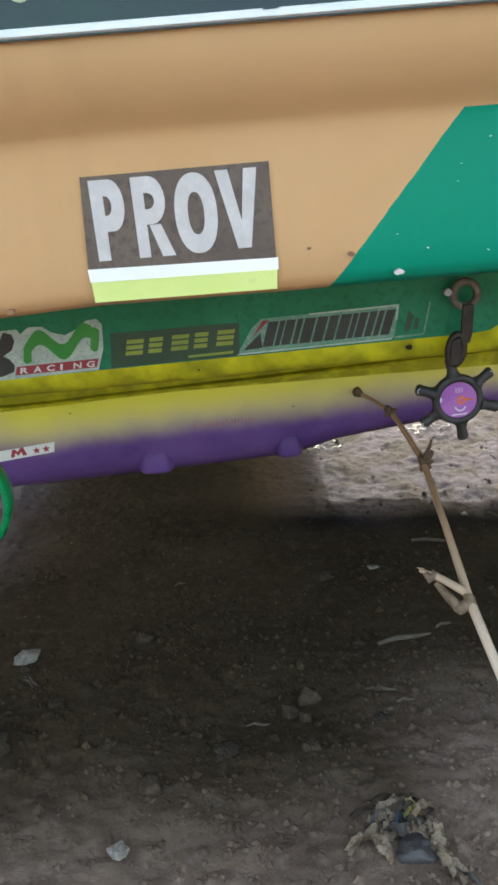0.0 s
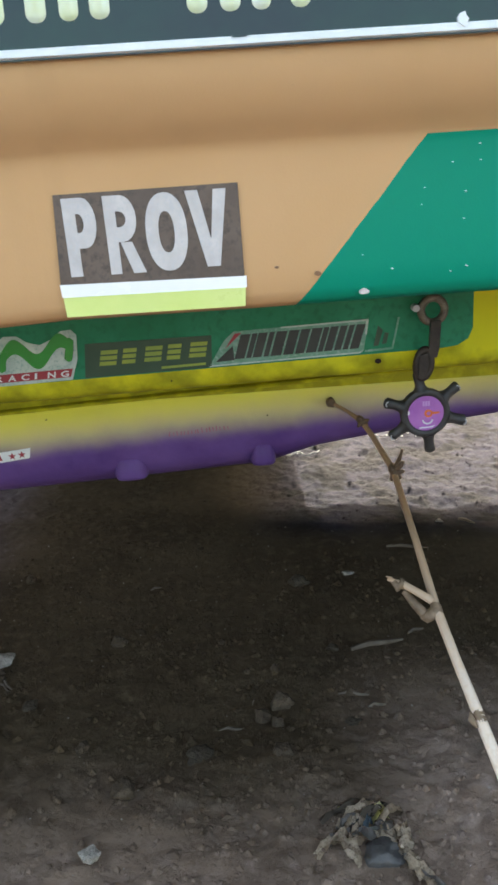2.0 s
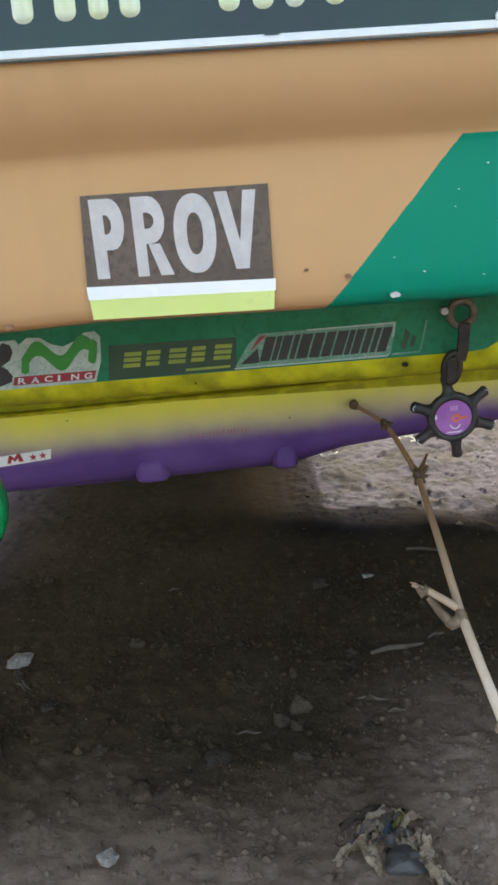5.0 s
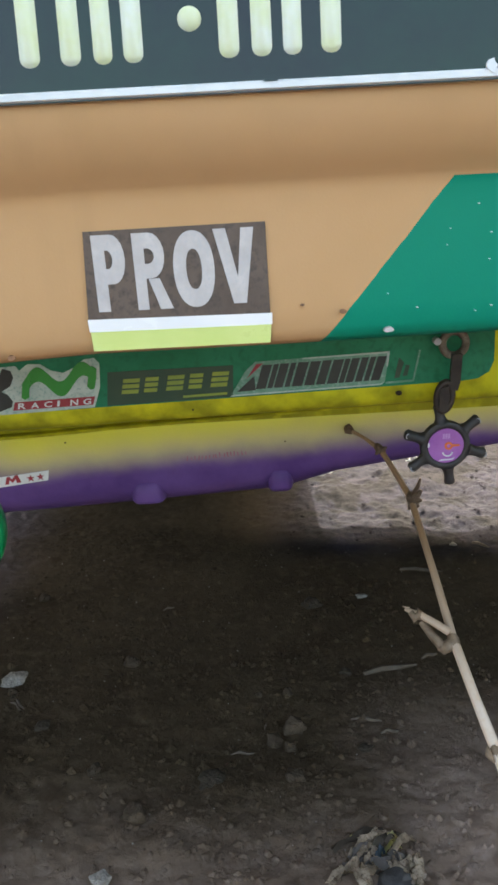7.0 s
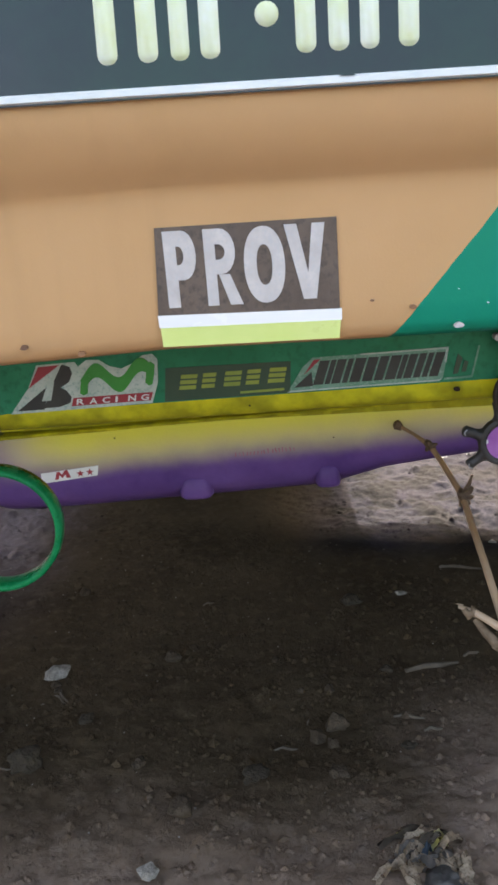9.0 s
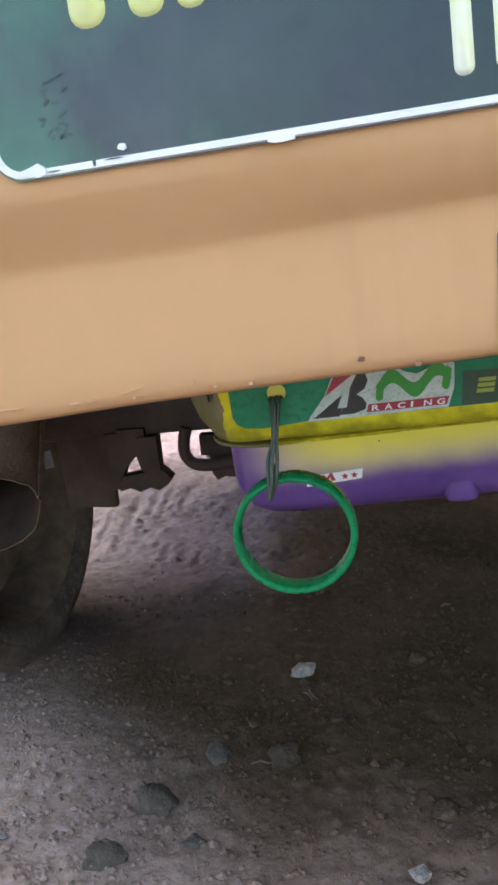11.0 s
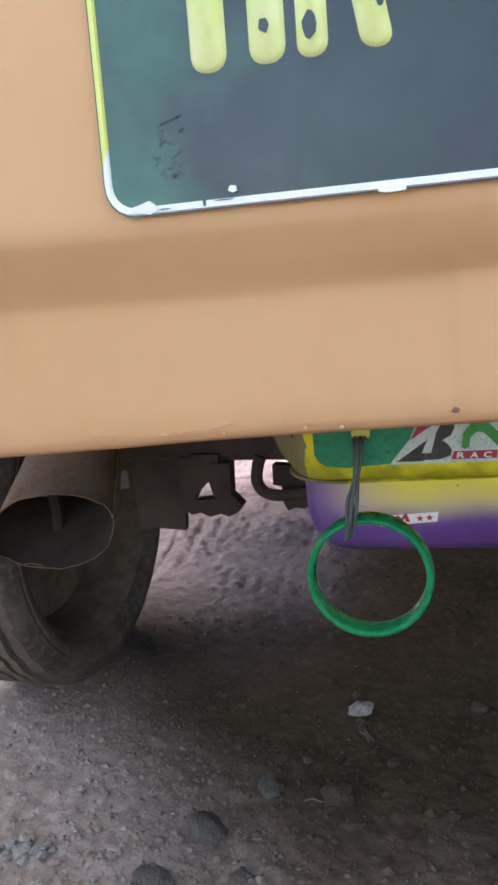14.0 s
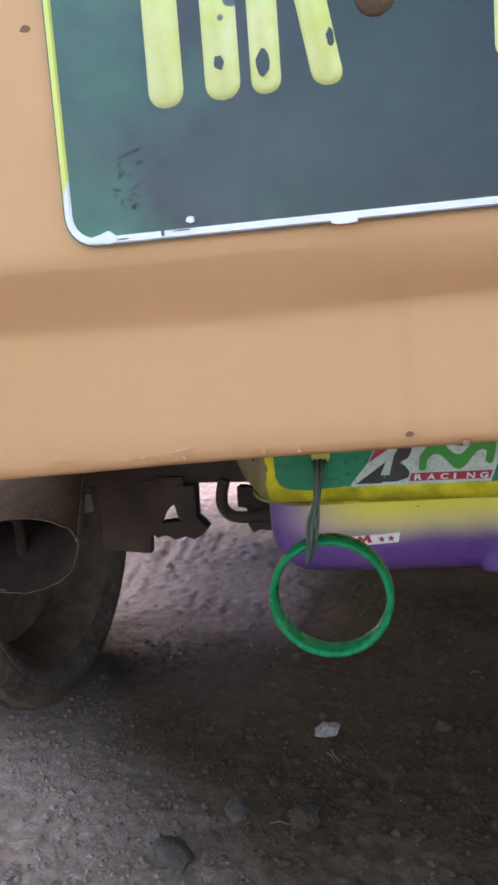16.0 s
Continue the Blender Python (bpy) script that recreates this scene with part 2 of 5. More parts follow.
    # gloss raised over the painted lit zone to brighten it further
    sheen_zone = maths(nt, "MULTIPLY", maths(nt, "MULTIPLY", lit_tint, here), ramp(xyz[1], 1.75, 1.40))
    nt.links.new(maths(nt, "MULTIPLY_ADD", sheen_zone, 0.30, 0.14), pb.inputs["Specular IOR Level"])
    nt.links.new(maths(nt, "MULTIPLY_ADD", sheen_zone, -0.22, 0.90), pb.inputs["Roughness"])
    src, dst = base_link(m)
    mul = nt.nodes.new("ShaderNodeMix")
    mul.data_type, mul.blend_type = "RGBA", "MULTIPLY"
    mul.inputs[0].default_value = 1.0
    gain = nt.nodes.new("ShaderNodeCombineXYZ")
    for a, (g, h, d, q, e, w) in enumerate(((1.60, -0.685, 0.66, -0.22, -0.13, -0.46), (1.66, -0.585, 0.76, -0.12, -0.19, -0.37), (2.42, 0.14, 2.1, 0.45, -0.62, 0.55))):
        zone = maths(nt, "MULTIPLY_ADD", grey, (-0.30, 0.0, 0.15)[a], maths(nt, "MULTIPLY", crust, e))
        for mask, amount in ((wheel_shade, q), (lit_tint, d), (dimmed_soil, h), (lit_soil, g)):
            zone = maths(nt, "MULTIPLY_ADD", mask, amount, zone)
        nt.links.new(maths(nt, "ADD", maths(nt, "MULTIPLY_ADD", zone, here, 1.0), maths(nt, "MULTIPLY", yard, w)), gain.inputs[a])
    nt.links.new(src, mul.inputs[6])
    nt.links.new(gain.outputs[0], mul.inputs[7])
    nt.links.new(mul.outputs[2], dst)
    coarse = nt.nodes.new("ShaderNodeTexNoise")
    coarse.inputs["Scale"].default_value, coarse.inputs["Detail"].default_value, coarse.inputs["Roughness"].default_value = 110, 9, 0.75
    nt.links.new(tc.outputs["Object"], coarse.inputs["Vector"])
    b = nt.nodes.new("ShaderNodeBump")
    b.inputs["Strength"].default_value, b.inputs["Distance"].default_value = 1.0, 0.0045
    nt.links.new(coarse.outputs[0], b.inputs["Height"])
    nt.links.new(b.outputs[0], m.node_tree.nodes["Principled BSDF"].inputs["Normal"])
    return m


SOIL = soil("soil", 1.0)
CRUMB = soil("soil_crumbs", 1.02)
nt = CRUMB.node_tree
each = nt.nodes.new("ShaderNodeNewGeometry")
src, dst = base_link(CRUMB)
vary = nt.nodes.new("ShaderNodeHueSaturation")
nt.links.new(src, vary.inputs["Color"])
nt.links.new(maths(nt, "MULTIPLY_ADD", each.outputs["Random Per Island"], 0.45, 0.68), vary.inputs["Value"])
nt.links.new(vary.outputs[0], dst)
TAN.node_tree.nodes["Principled BSDF"].inputs["Coat Weight"].default_value = 0.04
TAN.node_tree.nodes["Principled BSDF"].inputs["Coat Roughness"].default_value = 0.3
for m in (BAND, YELLOW, PAN):
    m.node_tree.nodes["Principled BSDF"].inputs["Coat Weight"].default_value = 0.04
    m.node_tree.nodes["Principled BSDF"].inputs["Specular IOR Level"].default_value = 0.12
STONE = surf("stone", (0.056, 0.041, 0.028), (0.100, 0.075, 0.053), 60, 0.95, 0, 1.0, 300, c3=(0.045, 0.032, 0.021))
STONE_DARK = surf("dark_stone", (0.040, 0.031, 0.022), (0.072, 0.058, 0.042), 60, 0.95, 0, 1.0, 300, c3=(0.050, 0.039, 0.028))
# lighter copy of the stone colour for stones on the lit left side
LIT_STONE = surf("lit_stone", (0.057, 0.049, 0.036), (0.091, 0.079, 0.059), 60, 0.95, 0, 1.0, 300, c3=(0.06, 0.052, 0.042))
for m in (STONE, STONE_DARK):
    m.node_tree.nodes["Principled BSDF"].inputs["Specular IOR Level"].default_value = 0.15
CHIP = surf("pale_chip", (0.22, 0.20, 0.175), (0.42, 0.385, 0.34), 110, 0.9, 0, 1.0, 350, c3=(0.11, 0.092, 0.073))
RUBBLE = surf("grey_rubble", (0.20, 0.18, 0.155), (0.34, 0.31, 0.275), 120, 0.9, 0, 1.0, 400, c3=(0.10, 0.085, 0.07))
RUBBER = surf("tyre_rubber", (0.048, 0.040, 0.032), (0.098, 0.082, 0.066), 13, 0.9, 0, 0.3, 220, c3=(0.115, 0.096, 0.078))
nt, tc, xyz = coords(RUBBER)
dy, dz = maths(nt, "SUBTRACT", xyz[1], 0.915), maths(nt, "SUBTRACT", xyz[2], 0.250)
rim_r = maths(nt, "SQRT", maths(nt, "ADD", maths(nt, "MULTIPLY", dy, dy), maths(nt, "MULTIPLY", dz, dz)))
dusty = maths(nt, "GREATER_THAN", maths(nt, "ADD", rim_r, maths(nt, "MULTIPLY_ADD", noise_of(nt, tc, 60), 0.006, -0.003)), 0.2228)
over(RUBBER, maths(nt, "MULTIPLY", dusty, maths(nt, "MULTIPLY_ADD", noise_of(nt, tc, 40), 0.8, 0.2)), (0.150, 0.124, 0.102))
RUST = surf("rusty_steel", (0.082, 0.050, 0.029), (0.136, 0.091, 0.057), 25, 0.85, 0.0, 0.5, 300, c3=(0.125, 0.083, 0.053))
EDGE = surf("worn_steel_edge", (0.25, 0.21, 0.175), (0.12, 0.09, 0.07), 90, 0.6, 0.2, 0.3, 400)
SOOT = surf("soot", (0.026, 0.018, 0.013), (0.046, 0.033, 0.025), 30, 0.95, 0, 0.3, 300)
RIM = surf("grimy_rim", (0.085, 0.066, 0.048), (0.145, 0.112, 0.082), 40, 0.9, 0, 0.3, 300)
for m in (SOOT, RIM, RUBBER, RUST):
    m.node_tree.nodes["Principled BSDF"].inputs["Specular IOR Level"].default_value = 0.12
CHASSIS = surf("chassis_grime", (0.030, 0.021, 0.016), (0.062, 0.045, 0.034), 20, 0.85, 0.1, 0.4, 250)
BLACK = surf("black_plastic", (0.02, 0.018, 0.018), (0.045, 0.04, 0.038), 60, 0.5, 0, 0.2, 500, spots=(0.25, 0.23, 0.22), spot_scale=160, spot_cut=0.64)
FACE = surf("violet_disc", (0.30, 0.09, 0.36), (0.40, 0.15, 0.44), 60, 0.4, 0, 0.05, 500)
ORANGE = surf("orange_paint", (0.70, 0.12, 0.03), (0.8, 0.2, 0.06), 80, 0.4)
WHITE = surf("white_vinyl", (0.72, 0.74, 0.74), (0.60, 0.63, 0.62), 40, 0.4, 0, 0.05, 500, spots=(0.25, 0.3, 0.28), spot_scale=140, spot_cut=0.62)
FADED = surf("faded_vinyl", (0.17, 0.34, 0.26), (0.09, 0.25, 0.16), 70, 0.45, 0, 0.05, 500, c3=(0.30, 0.43, 0.37))
FADED2 = surf("worn_pale_vinyl", (0.51, 0.59, 0.54), (0.38, 0.48, 0.43), 70, 0.45, 0, 0.05, 500, c3=(0.24, 0.38, 0.34))
RED = surf("red_vinyl", (0.36, 0.03, 0.045), (0.28, 0.03, 0.04), 50, 0.4)
INK = surf("black_vinyl", (0.02, 0.022, 0.02), (0.035, 0.04, 0.035), 50, 0.4)
LEAF = surf("bright_green_vinyl", (0.02, 0.23, 0.025), (0.03, 0.28, 0.04), 50, 0.4)
OLIVE = surf("faded_dark_vinyl", (0.020, 0.058, 0.030), (0.042, 0.075, 0.042), 40, 0.45)
LIME = surf("lime_print", (0.30, 0.36, 0.05), (0.22, 0.30, 0.05), 60, 0.45)
BADGE = surf("grey_brown_film", (0.100, 0.070, 0.054), (0.150, 0.106, 0.080), 40, 0.5, 0, 0.1, 700, c3=(0.078, 0.060, 0.050))
LETTER = surf("worn_white_letter", (0.66, 0.61, 0.58), (0.54, 0.495, 0.47), 90, 0.5, 0, 0.05, 700, c3=(0.56, 0.54, 0.53), spots=(0.28, 0.25, 0.22), spot_scale=260, spot_cut=0.56)
GLOSS_WHITE = surf("reflective_white", (0.95, 0.94, 0.92), (0.91, 0.91, 0.89), 40, 0.25)
FLUO = surf("reflective_lime", (0.84, 0.96, 0.36), (0.78, 0.92, 0.30), 40, 0.3, 0, 0.05, 300)
JADE = surf("green_plastic", (0.0005, 0.17, 0.055), (0.0005, 0.24, 0.080), 45, 0.28, 0, 0.05, 200, c3=(0.001, 0.15, 0.045), spots=(0.35, 0.40, 0.33), spot_scale=110, spot_cut=0.68)
JADE.node_tree.nodes["Principled BSDF"].inputs["Specular IOR Level"].default_value = 0.16
CORD = surf("dark_green_cord", (0.03, 0.055, 0.038), (0.07, 0.10, 0.075), 120, 0.5, 0, 0.2, 400)
HOOK = surf("yellow_plug", (0.60, 0.58, 0.10), (0.5, 0.48, 0.08), 60, 0.45)
CANE = surf("dry_cane", (0.90, 0.77, 0.65), (0.94, 0.85, 0.76), 35, 0.4, 0, 0.2, 300, c3=(0.84, 0.68, 0.53))
nt, tc, xyz = coords(CANE)
tipm = nt.nodes.new("ShaderNodeMapRange")
tipm.inputs["From Min"].default_value, tipm.inputs["From Max"].default_value = 0.262, 0.318
nt.links.new(xyz[2], tipm.inputs["Value"])
tan_zone = nt.nodes.new("ShaderNodeMapRange")
tan_zone.inputs["From Min"].default_value, tan_zone.inputs["From Max"].default_value = 0.215, 0.275
nt.links.new(xyz[2], tan_zone.inputs["Value"])
over(CANE, maths(nt, "MULTIPLY", tan_zone.outputs[0], 0.75), (0.55, 0.375, 0.235))
over(CANE, maths(nt, "MULTIPLY", tipm.outputs[0], 0.88), (0.22, 0.120, 0.055))
NODE = surf("cane_node", (0.13, 0.085, 0.05), (0.27, 0.19, 0.125), 150, 0.7, 0, 0.6, 400)
nt, tc, xyz = coords(NODE)
upper_tone = nt.nodes.new("ShaderNodeMapRange")
upper_tone.inputs["From Min"].default_value, upper_tone.inputs["From Max"].default_value = 0.285, 0.325
nt.links.new(xyz[2], upper_tone.inputs["Value"])
over(NODE, maths(nt, "MULTIPLY", upper_tone.outputs[0], 0.88), (0.085, 0.05, 0.028))
STRAW = surf("straw", (0.075, 0.055, 0.038), (0.135, 0.108, 0.082), 60, 0.8)
PAPER = surf("wet_litter", (0.37, 0.275, 0.19), (0.63, 0.51, 0.385), 50, 0.7, 0, 0.4, 300, c3=(0.16, 0.105, 0.07))
PAPER2 = surf("yellow_litter", (0.55, 0.46, 0.12), (0.6, 0.55, 0.3), 50, 0.6)
DARK_FILM = surf("dark_wet_film", (0.045, 0.042, 0.042), (0.085, 0.080, 0.078), 60, 0.5, 0, 0.5, 250)
DULL_PLASTIC = surf("dull_white_plastic", (0.34, 0.34, 0.35), (0.44, 0.44, 0.45), 60, 0.5)
FILM = surf("grey_plastic_film", (0.15, 0.13, 0.115), (0.27, 0.24, 0.22), 40, 0.35, 0, 0.4, 200)


YARD = surf("dark_wall", (0.07, 0.075, 0.06), (0.13, 0.125, 0.10), 3, 0.9, 0, 0.4, 60, c3=(0.09, 0.11, 0.07))


# ---- builders ----
def part(name, bm, material, parent, label="", smooth=0):
    """Links a bmesh as one mesh object under its parent; smooth: the angle in degrees under which edges are shaded round."""
    me = bpy.data.meshes.new(name)
    bmesh.ops.recalc_face_normals(bm, faces=bm.faces)
    if smooth:
        for f in bm.faces:
            f.smooth = True
        for e in bm.edges:
            e.smooth = e.calc_face_angle(0) < radians(smooth)
    bm.to_mesh(me)
    bm.free()
    me.materials.append(material)
    ob = new(name, me)
    ob.parent = parent
    if label:
        tagged(ob, label)
    return ob


def thing(name, label, category, m=None, group="", kind=""):
    ob = new(name)
    ob.empty_display_size = 0.05
    ob.matrix_world = m or Matrix()
    return tagged(ob, label, category, group, kind)


def box(x0, x1, y0, y1, z0, z1, bevel=0.0, bm=None):
    bm = bm or bmesh.new()
    r = bmesh.ops.create_cube(bm, size=1, matrix=Matrix.Translation(((x0 + x1) / 2, (y0 + y1) / 2, (z0 + z1) / 2)) @ Matrix.Diagonal((x1 - x0, y1 - y0, z1 - z0, 1)))
    if bevel:
        es = list({e for v in r["verts"] for e in v.link_edges})
        bmesh.ops.bevel(bm, geom=es, offset=bevel, segments=2, affect="EDGES", profile=0.5)
    return bm


def slab(poly, y, depth, bm=None, back=True):
    """A flat piece: the outline poly in x and z, its back at y, depth thick towards the viewer's side (-y). y may be a function of x and z."""
    bm = bm or bmesh.new()
    yy = y if callable(y) else (lambda x, z: y)
    f = [bm.verts.new((x, yy(x, z) - depth, z)) for x, z in poly]
    b = [bm.verts.new((x, yy(x, z), z)) for x, z in poly]
    n = len(poly)
    bm.faces.new(f)
    if back:
        bm.faces.new(b[::-1])
    for i in range(n):
        bm.faces.new((f[i], b[i], b[(i + 1) % n], f[(i + 1) % n]))
    return bm


def round_rect(x0, x1, z0, z1, r, k=5):
    out = []
    for cx, cz, a0 in ((x1 - r, z1 - r, 0), (x0 + r, z1 - r, 90), (x0 + r, z0 + r, 180), (x1 - r, z0 + r, 270)):
        for i in range(k + 1):
            a = radians(a0 + 90 * i / k)
            out.append((cx + r * math.cos(a), cz + r * math.sin(a)))
    return out


def tube(points, radii, sides=10, bm=None, cap=True):
    """A round bar along points with a radius at each."""
    bm = bm or bmesh.new()
    pts = [Vector(p) for p in points]
    rings = []
    side = None
    for i, p in enumerate(pts):
        d = (pts[min(i + 1, len(pts) - 1)] - pts[max(i - 1, 0)]).normalized()
        if side is None:
            side = d.orthogonal().normalized()
        side = (side - d * side.dot(d)).normalized()
        up = d.cross(side)
        r = radii[i] if isinstance(radii, (list, tuple)) else radii
        rings.append([bm.verts.new(p + (side * math.cos(2 * math.pi * k / sides) + up * math.sin(2 * math.pi * k / sides)) * r) for k in range(sides)])
    for a, b in zip(rings, rings[1:]):
        for k in range(sides):
            bm.faces.new((a[k], a[(k + 1) % sides], b[(k + 1) % sides], b[k]))
    if cap:
        bm.faces.new(rings[0][::-1])
        bm.faces.new(rings[-1])
    return bm


def spline(points, n):
    """Points along a smooth line through the given ones."""
    P = [Vector(p) for p in points]
    out = []
    for i in range(len(P) - 1):
        a, b, c, d = P[max(i - 1, 0)], P[i], P[i + 1], P[min(i + 2, len(P) - 1)]
        for k in range(n):
            t = k / n
            out.append(0.5 * ((2 * b) + (c - a) * t + (2 * a - 5 * b + 4 * c - d) * t * t + (3 * b - a - 3 * c + d) * t ** 3))
    return out + [P[-1]]


def glyph(char, x0, x1, z0, z1, y, depth, bold=0.03, slant=0.0):
    """One character of the built-in font, fitted into a box on an upright face that looks towards -y."""
    cu = bpy.data.curves.new("glyph", "FONT")
    cu.body, cu.offset, cu.extrude, cu.resolution_u = char, bold, 0.05, 4
    ob = bpy.data.objects.new("glyph", cu)
    scene.collection.objects.link(ob)
    me = bpy.data.meshes.new_from_object(ob.evaluated_get(bpy.context.evaluated_depsgraph_get()))
    bpy.data.objects.remove(ob)
    bpy.data.curves.remove(cu)
    bm = bmesh.new()
    bm.from_mesh(me)
    bpy.data.meshes.remove(me)
    xs, ys = [v.co.x for v in bm.verts], [v.co.y for v in bm.verts]
    ax, bx, ay, by = min(xs), max(xs), min(ys), max(ys)
    for v in bm.verts:
        u, w = (v.co.x - ax) / (bx - ax), (v.co.y - ay) / (by - ay)
        v.co = Vector((x0 + u * (x1 - x0) + slant * w, y - (depth if v.co.z > 0 else 0), z0 + w * (z1 - z0)))
    return bm


def stone_mesh(r, seed, flat=0.6, sub=2, rough=0.35):
    """An angular lump: the hull of scattered points, its edges worn off a little."""
    g = random.Random(seed * 17 + 3)
    bm = bmesh.new()
    for k in range(26):
        a, c = g.uniform(0, 2 * math.pi), g.uniform(-1, 1)
        s_ = math.sqrt(1 - c * c)
        q = g.uniform(1 - rough, 1 + rough * 0.5)
        bm.verts.new((r * q * s_ * math.cos(a), r * q * 0.85 * s_ * math.sin(a), r * q * flat * c))
    hull = bmesh.ops.convex_hull(bm, input=bm.verts[:])
    bmesh.ops.delete(bm, geom=[v for v in bm.verts if not v.link_faces], context="VERTS")
    bmesh.ops.bevel(bm, geom=bm.edges[:], offset=r * 0.13, segments=1, affect="EDGES", clamp_overlap=True)
    bmesh.ops.triangulate(bm, faces=bm.faces[:])
    bmesh.ops.subdivide_edges(bm, edges=[e for e in bm.edges if e.calc_length() > r * 0.3], cuts=2, use_grid_fill=True)
    bmesh.ops.triangulate(bm, faces=bm.faces[:])
    for v in bm.verts:
        p = v.co / r
        v.co *= 1 + 0.16 * noise.noise(p * 2.6 + Vector((seed, 0, 0))) + 0.10 * noise.noise(p * 6 + Vector((0, seed, 0)))
    return bm


def lump_mesh(r, seed, flat=0.6):
    """A worn rounded lump, uneven all over."""
    bm = bmesh.new()
    bmesh.ops.create_icosphere(bm, subdivisions=3, radius=1)
    for v in bm.verts:
        p = v.co.copy()
        k = r * (1 + 0.42 * noise.noise(p * 1.3 + Vector((seed * 3.1, 0, 0))) + 0.20 * noise.noise(p * 3.1 + Vector((0, seed * 1.7, 0))) + 0.07 * noise.noise(p * 9 + Vector((0, 0, seed))))
        v.co = Vector((p.x * k, p.y * k * 0.82, p.z * k * flat))
    return bm


# ---- ground ----
def soil_height(x, y):
    p = Vector((x, y, 0))
    trodden = 0.4 + 0.6 * min(1.0, max(0.0, abs(y - 0.98) - 0.12) / 0.25)
    h = 0.012 * noise.noise(p * 2.3) + 0.0065 * noise.noise(p * 9) + 0.0022 * abs(noise.noise(p * 21))
    h += trodden * (0.0046 * max(0.0, noise.noise(p * 42)) + 0.0026 * noise.noise(p * 85) + 0.0016 * noise.noise(p * 150))
    clod = min(1.0, max(0.0, (1.02 - y) / 0.1))
    h += clod * (0.0034 * max(0.0, noise.noise(p * 27 + Vector((0, 4, 2)))) + 0.0022 * abs(noise.noise(p * 55)))
    d = max(0.0, math.hypot(x + 0.62, y - 0.97) - 0.1)
    flat = min(1.0, 0.35 + d * 1.5)
    h *= flat
    # loose lumpy crust ahead of the unseen middle block
    crust = min(1.0, max(0.0, (y - 1.24) / 0.06)) * min(1.0, max(0.0, (x - 0.12) / 0.12))
    if crust > 0:
        h += crust * (0.0075 * noise.noise(p * 13 + Vector((3, 1, 0))) + 0.0045 * abs(noise.noise(p * 24)) + 0.0030 * noise.noise(p * 50) + 0.0012 * noise.noise(p * 105))
    # broken earth beside the track
    loose = min(1.0, max(0.0, (y - 0.96) / 0.1)) * min(1.0, max(0.0, (-0.16 - x) / 0.1)) * min(1.0, max(0.0, (2.2 - y) / 0.3))
    if loose > 0:
        h += loose * (0.006 * max(0.0, noise.noise(p * 24 + Vector((7, 0, 1)))) + 0.0045 * abs(noise.noise(p * 48)) + 0.002 * noise.noise(p * 95))
    # tread prints pressed into the soil beyond the wheel
    if 1.15 < y < 2.4 and -0.95 < x < -0.3:
        u = x + 0.62 + 0.12 * (y - 1.2)
        if -0.14 < u < 0.32:
            n = math.floor((u + 0.14) / 0.046)
            du = abs((u + 0.14) / 0.046 - n - 0.5) * 2
            bite = 0.5 + 0.5 * math.tanh(3 * math.sin(u * 2 * math.pi / 0.031 + 1.5 * noise.noise(Vector((x * 9, y * 9, 5)))))
            lug = 0.5 + 0.5 * math.tanh(4 * math.sin((y + 0.6 * u) * 2 * math.pi / 0.05 + n * 2.1))
            worn = min(1.0, max(0.0, 0.55 + 1.8 * noise.noise(Vector((x * 6, y * 6, 2)))))
            h -= 0.0042 * worn * bite * (1 - du ** 4) + 0.0022 * worn * lug
    return h


def spread(a, b, step, far, grow=1.35):
    mid = list(np.arange(a, b + step / 2, step))
    lo, hi, s = [], [], step
    while s < far:
        s *= grow
        lo.append((lo[-1] if lo else a) - s)
        hi.append((hi[-1] if hi else b) + s)
    return lo[::-1] + mid + hi


gx, gy = spread(-0.9, 0.72, 0.0045, 25), spread(0.42, 1.74, 0.0045, 25)
verts = [(x, y, soil_height(x, y) if -2 < x < 2 and -1 < y < 4 else 0.004 * noise.noise(Vector((x, y, 0)))) for y in gy for x in gx]
w = len(gx)
faces = [(j * w + i, j * w + i + 1, j * w + w + i + 1, j * w + w + i) for j in range(len(gy) - 1) for i in range(w - 1)]
me = bpy.data.meshes.new("ground")
me.from_pydata(verts, [], faces)
me.polygons.foreach_set("use_smooth", [True] * len(faces))
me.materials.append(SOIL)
tagged(new("ground", me), "dark volcanic soil with gravel and litter, light and shade painted in", "ground", kind="structure")

# unseen dark walls, added behind and ahead to block low sky light
tagged(part("sky_block_rear", box(-12, 12, -6.2, -6.0, -0.1, 1.3, 0.02), YARD, None), "unseen dark wall behind the van, added to block low sky light", "wall", kind="structure")
tagged(part("sky_block_front", box(-12, 12, 6.5, 6.7, -0.1, 2.7, 0.02), YARD, None), "unseen dark wall ahead of the van, added to block low sky light", "wall", kind="structure")

# ---- the van ----
LEAN = Matrix.Translation((0, 0, 0.5)) @ Matrix.Rotation(radians(-2.7), 4, "Y") @ Matrix.Translation((0, 0, -0.5))
van = thing("van", "short tan painted van with stickers and a coloured tank under it", "van", LEAN)

# rear panel: a lofted section, creased under the plate and rolled under at its lower edge
FOOT = [(0.40, 0.512), (0.372, 0.503), (0.352, 0.4965), (0.342, 0.4955), (0.3365, 0.4985), (0.3345, 0.503), (0.3335, 0.512), (0.333, 0.53)]
CREASE_LEFT = [(0.333, 0.5480), (0.3332, 0.5545), (0.3328, 0.5572), (0.3318, 0.5596), (0.3284, 0.5658), (0.3247, 0.5722), (0.3209, 0.5790), (0.3172, 0.5856), (0.3160, 0.5882), (0.3155, 0.594)]
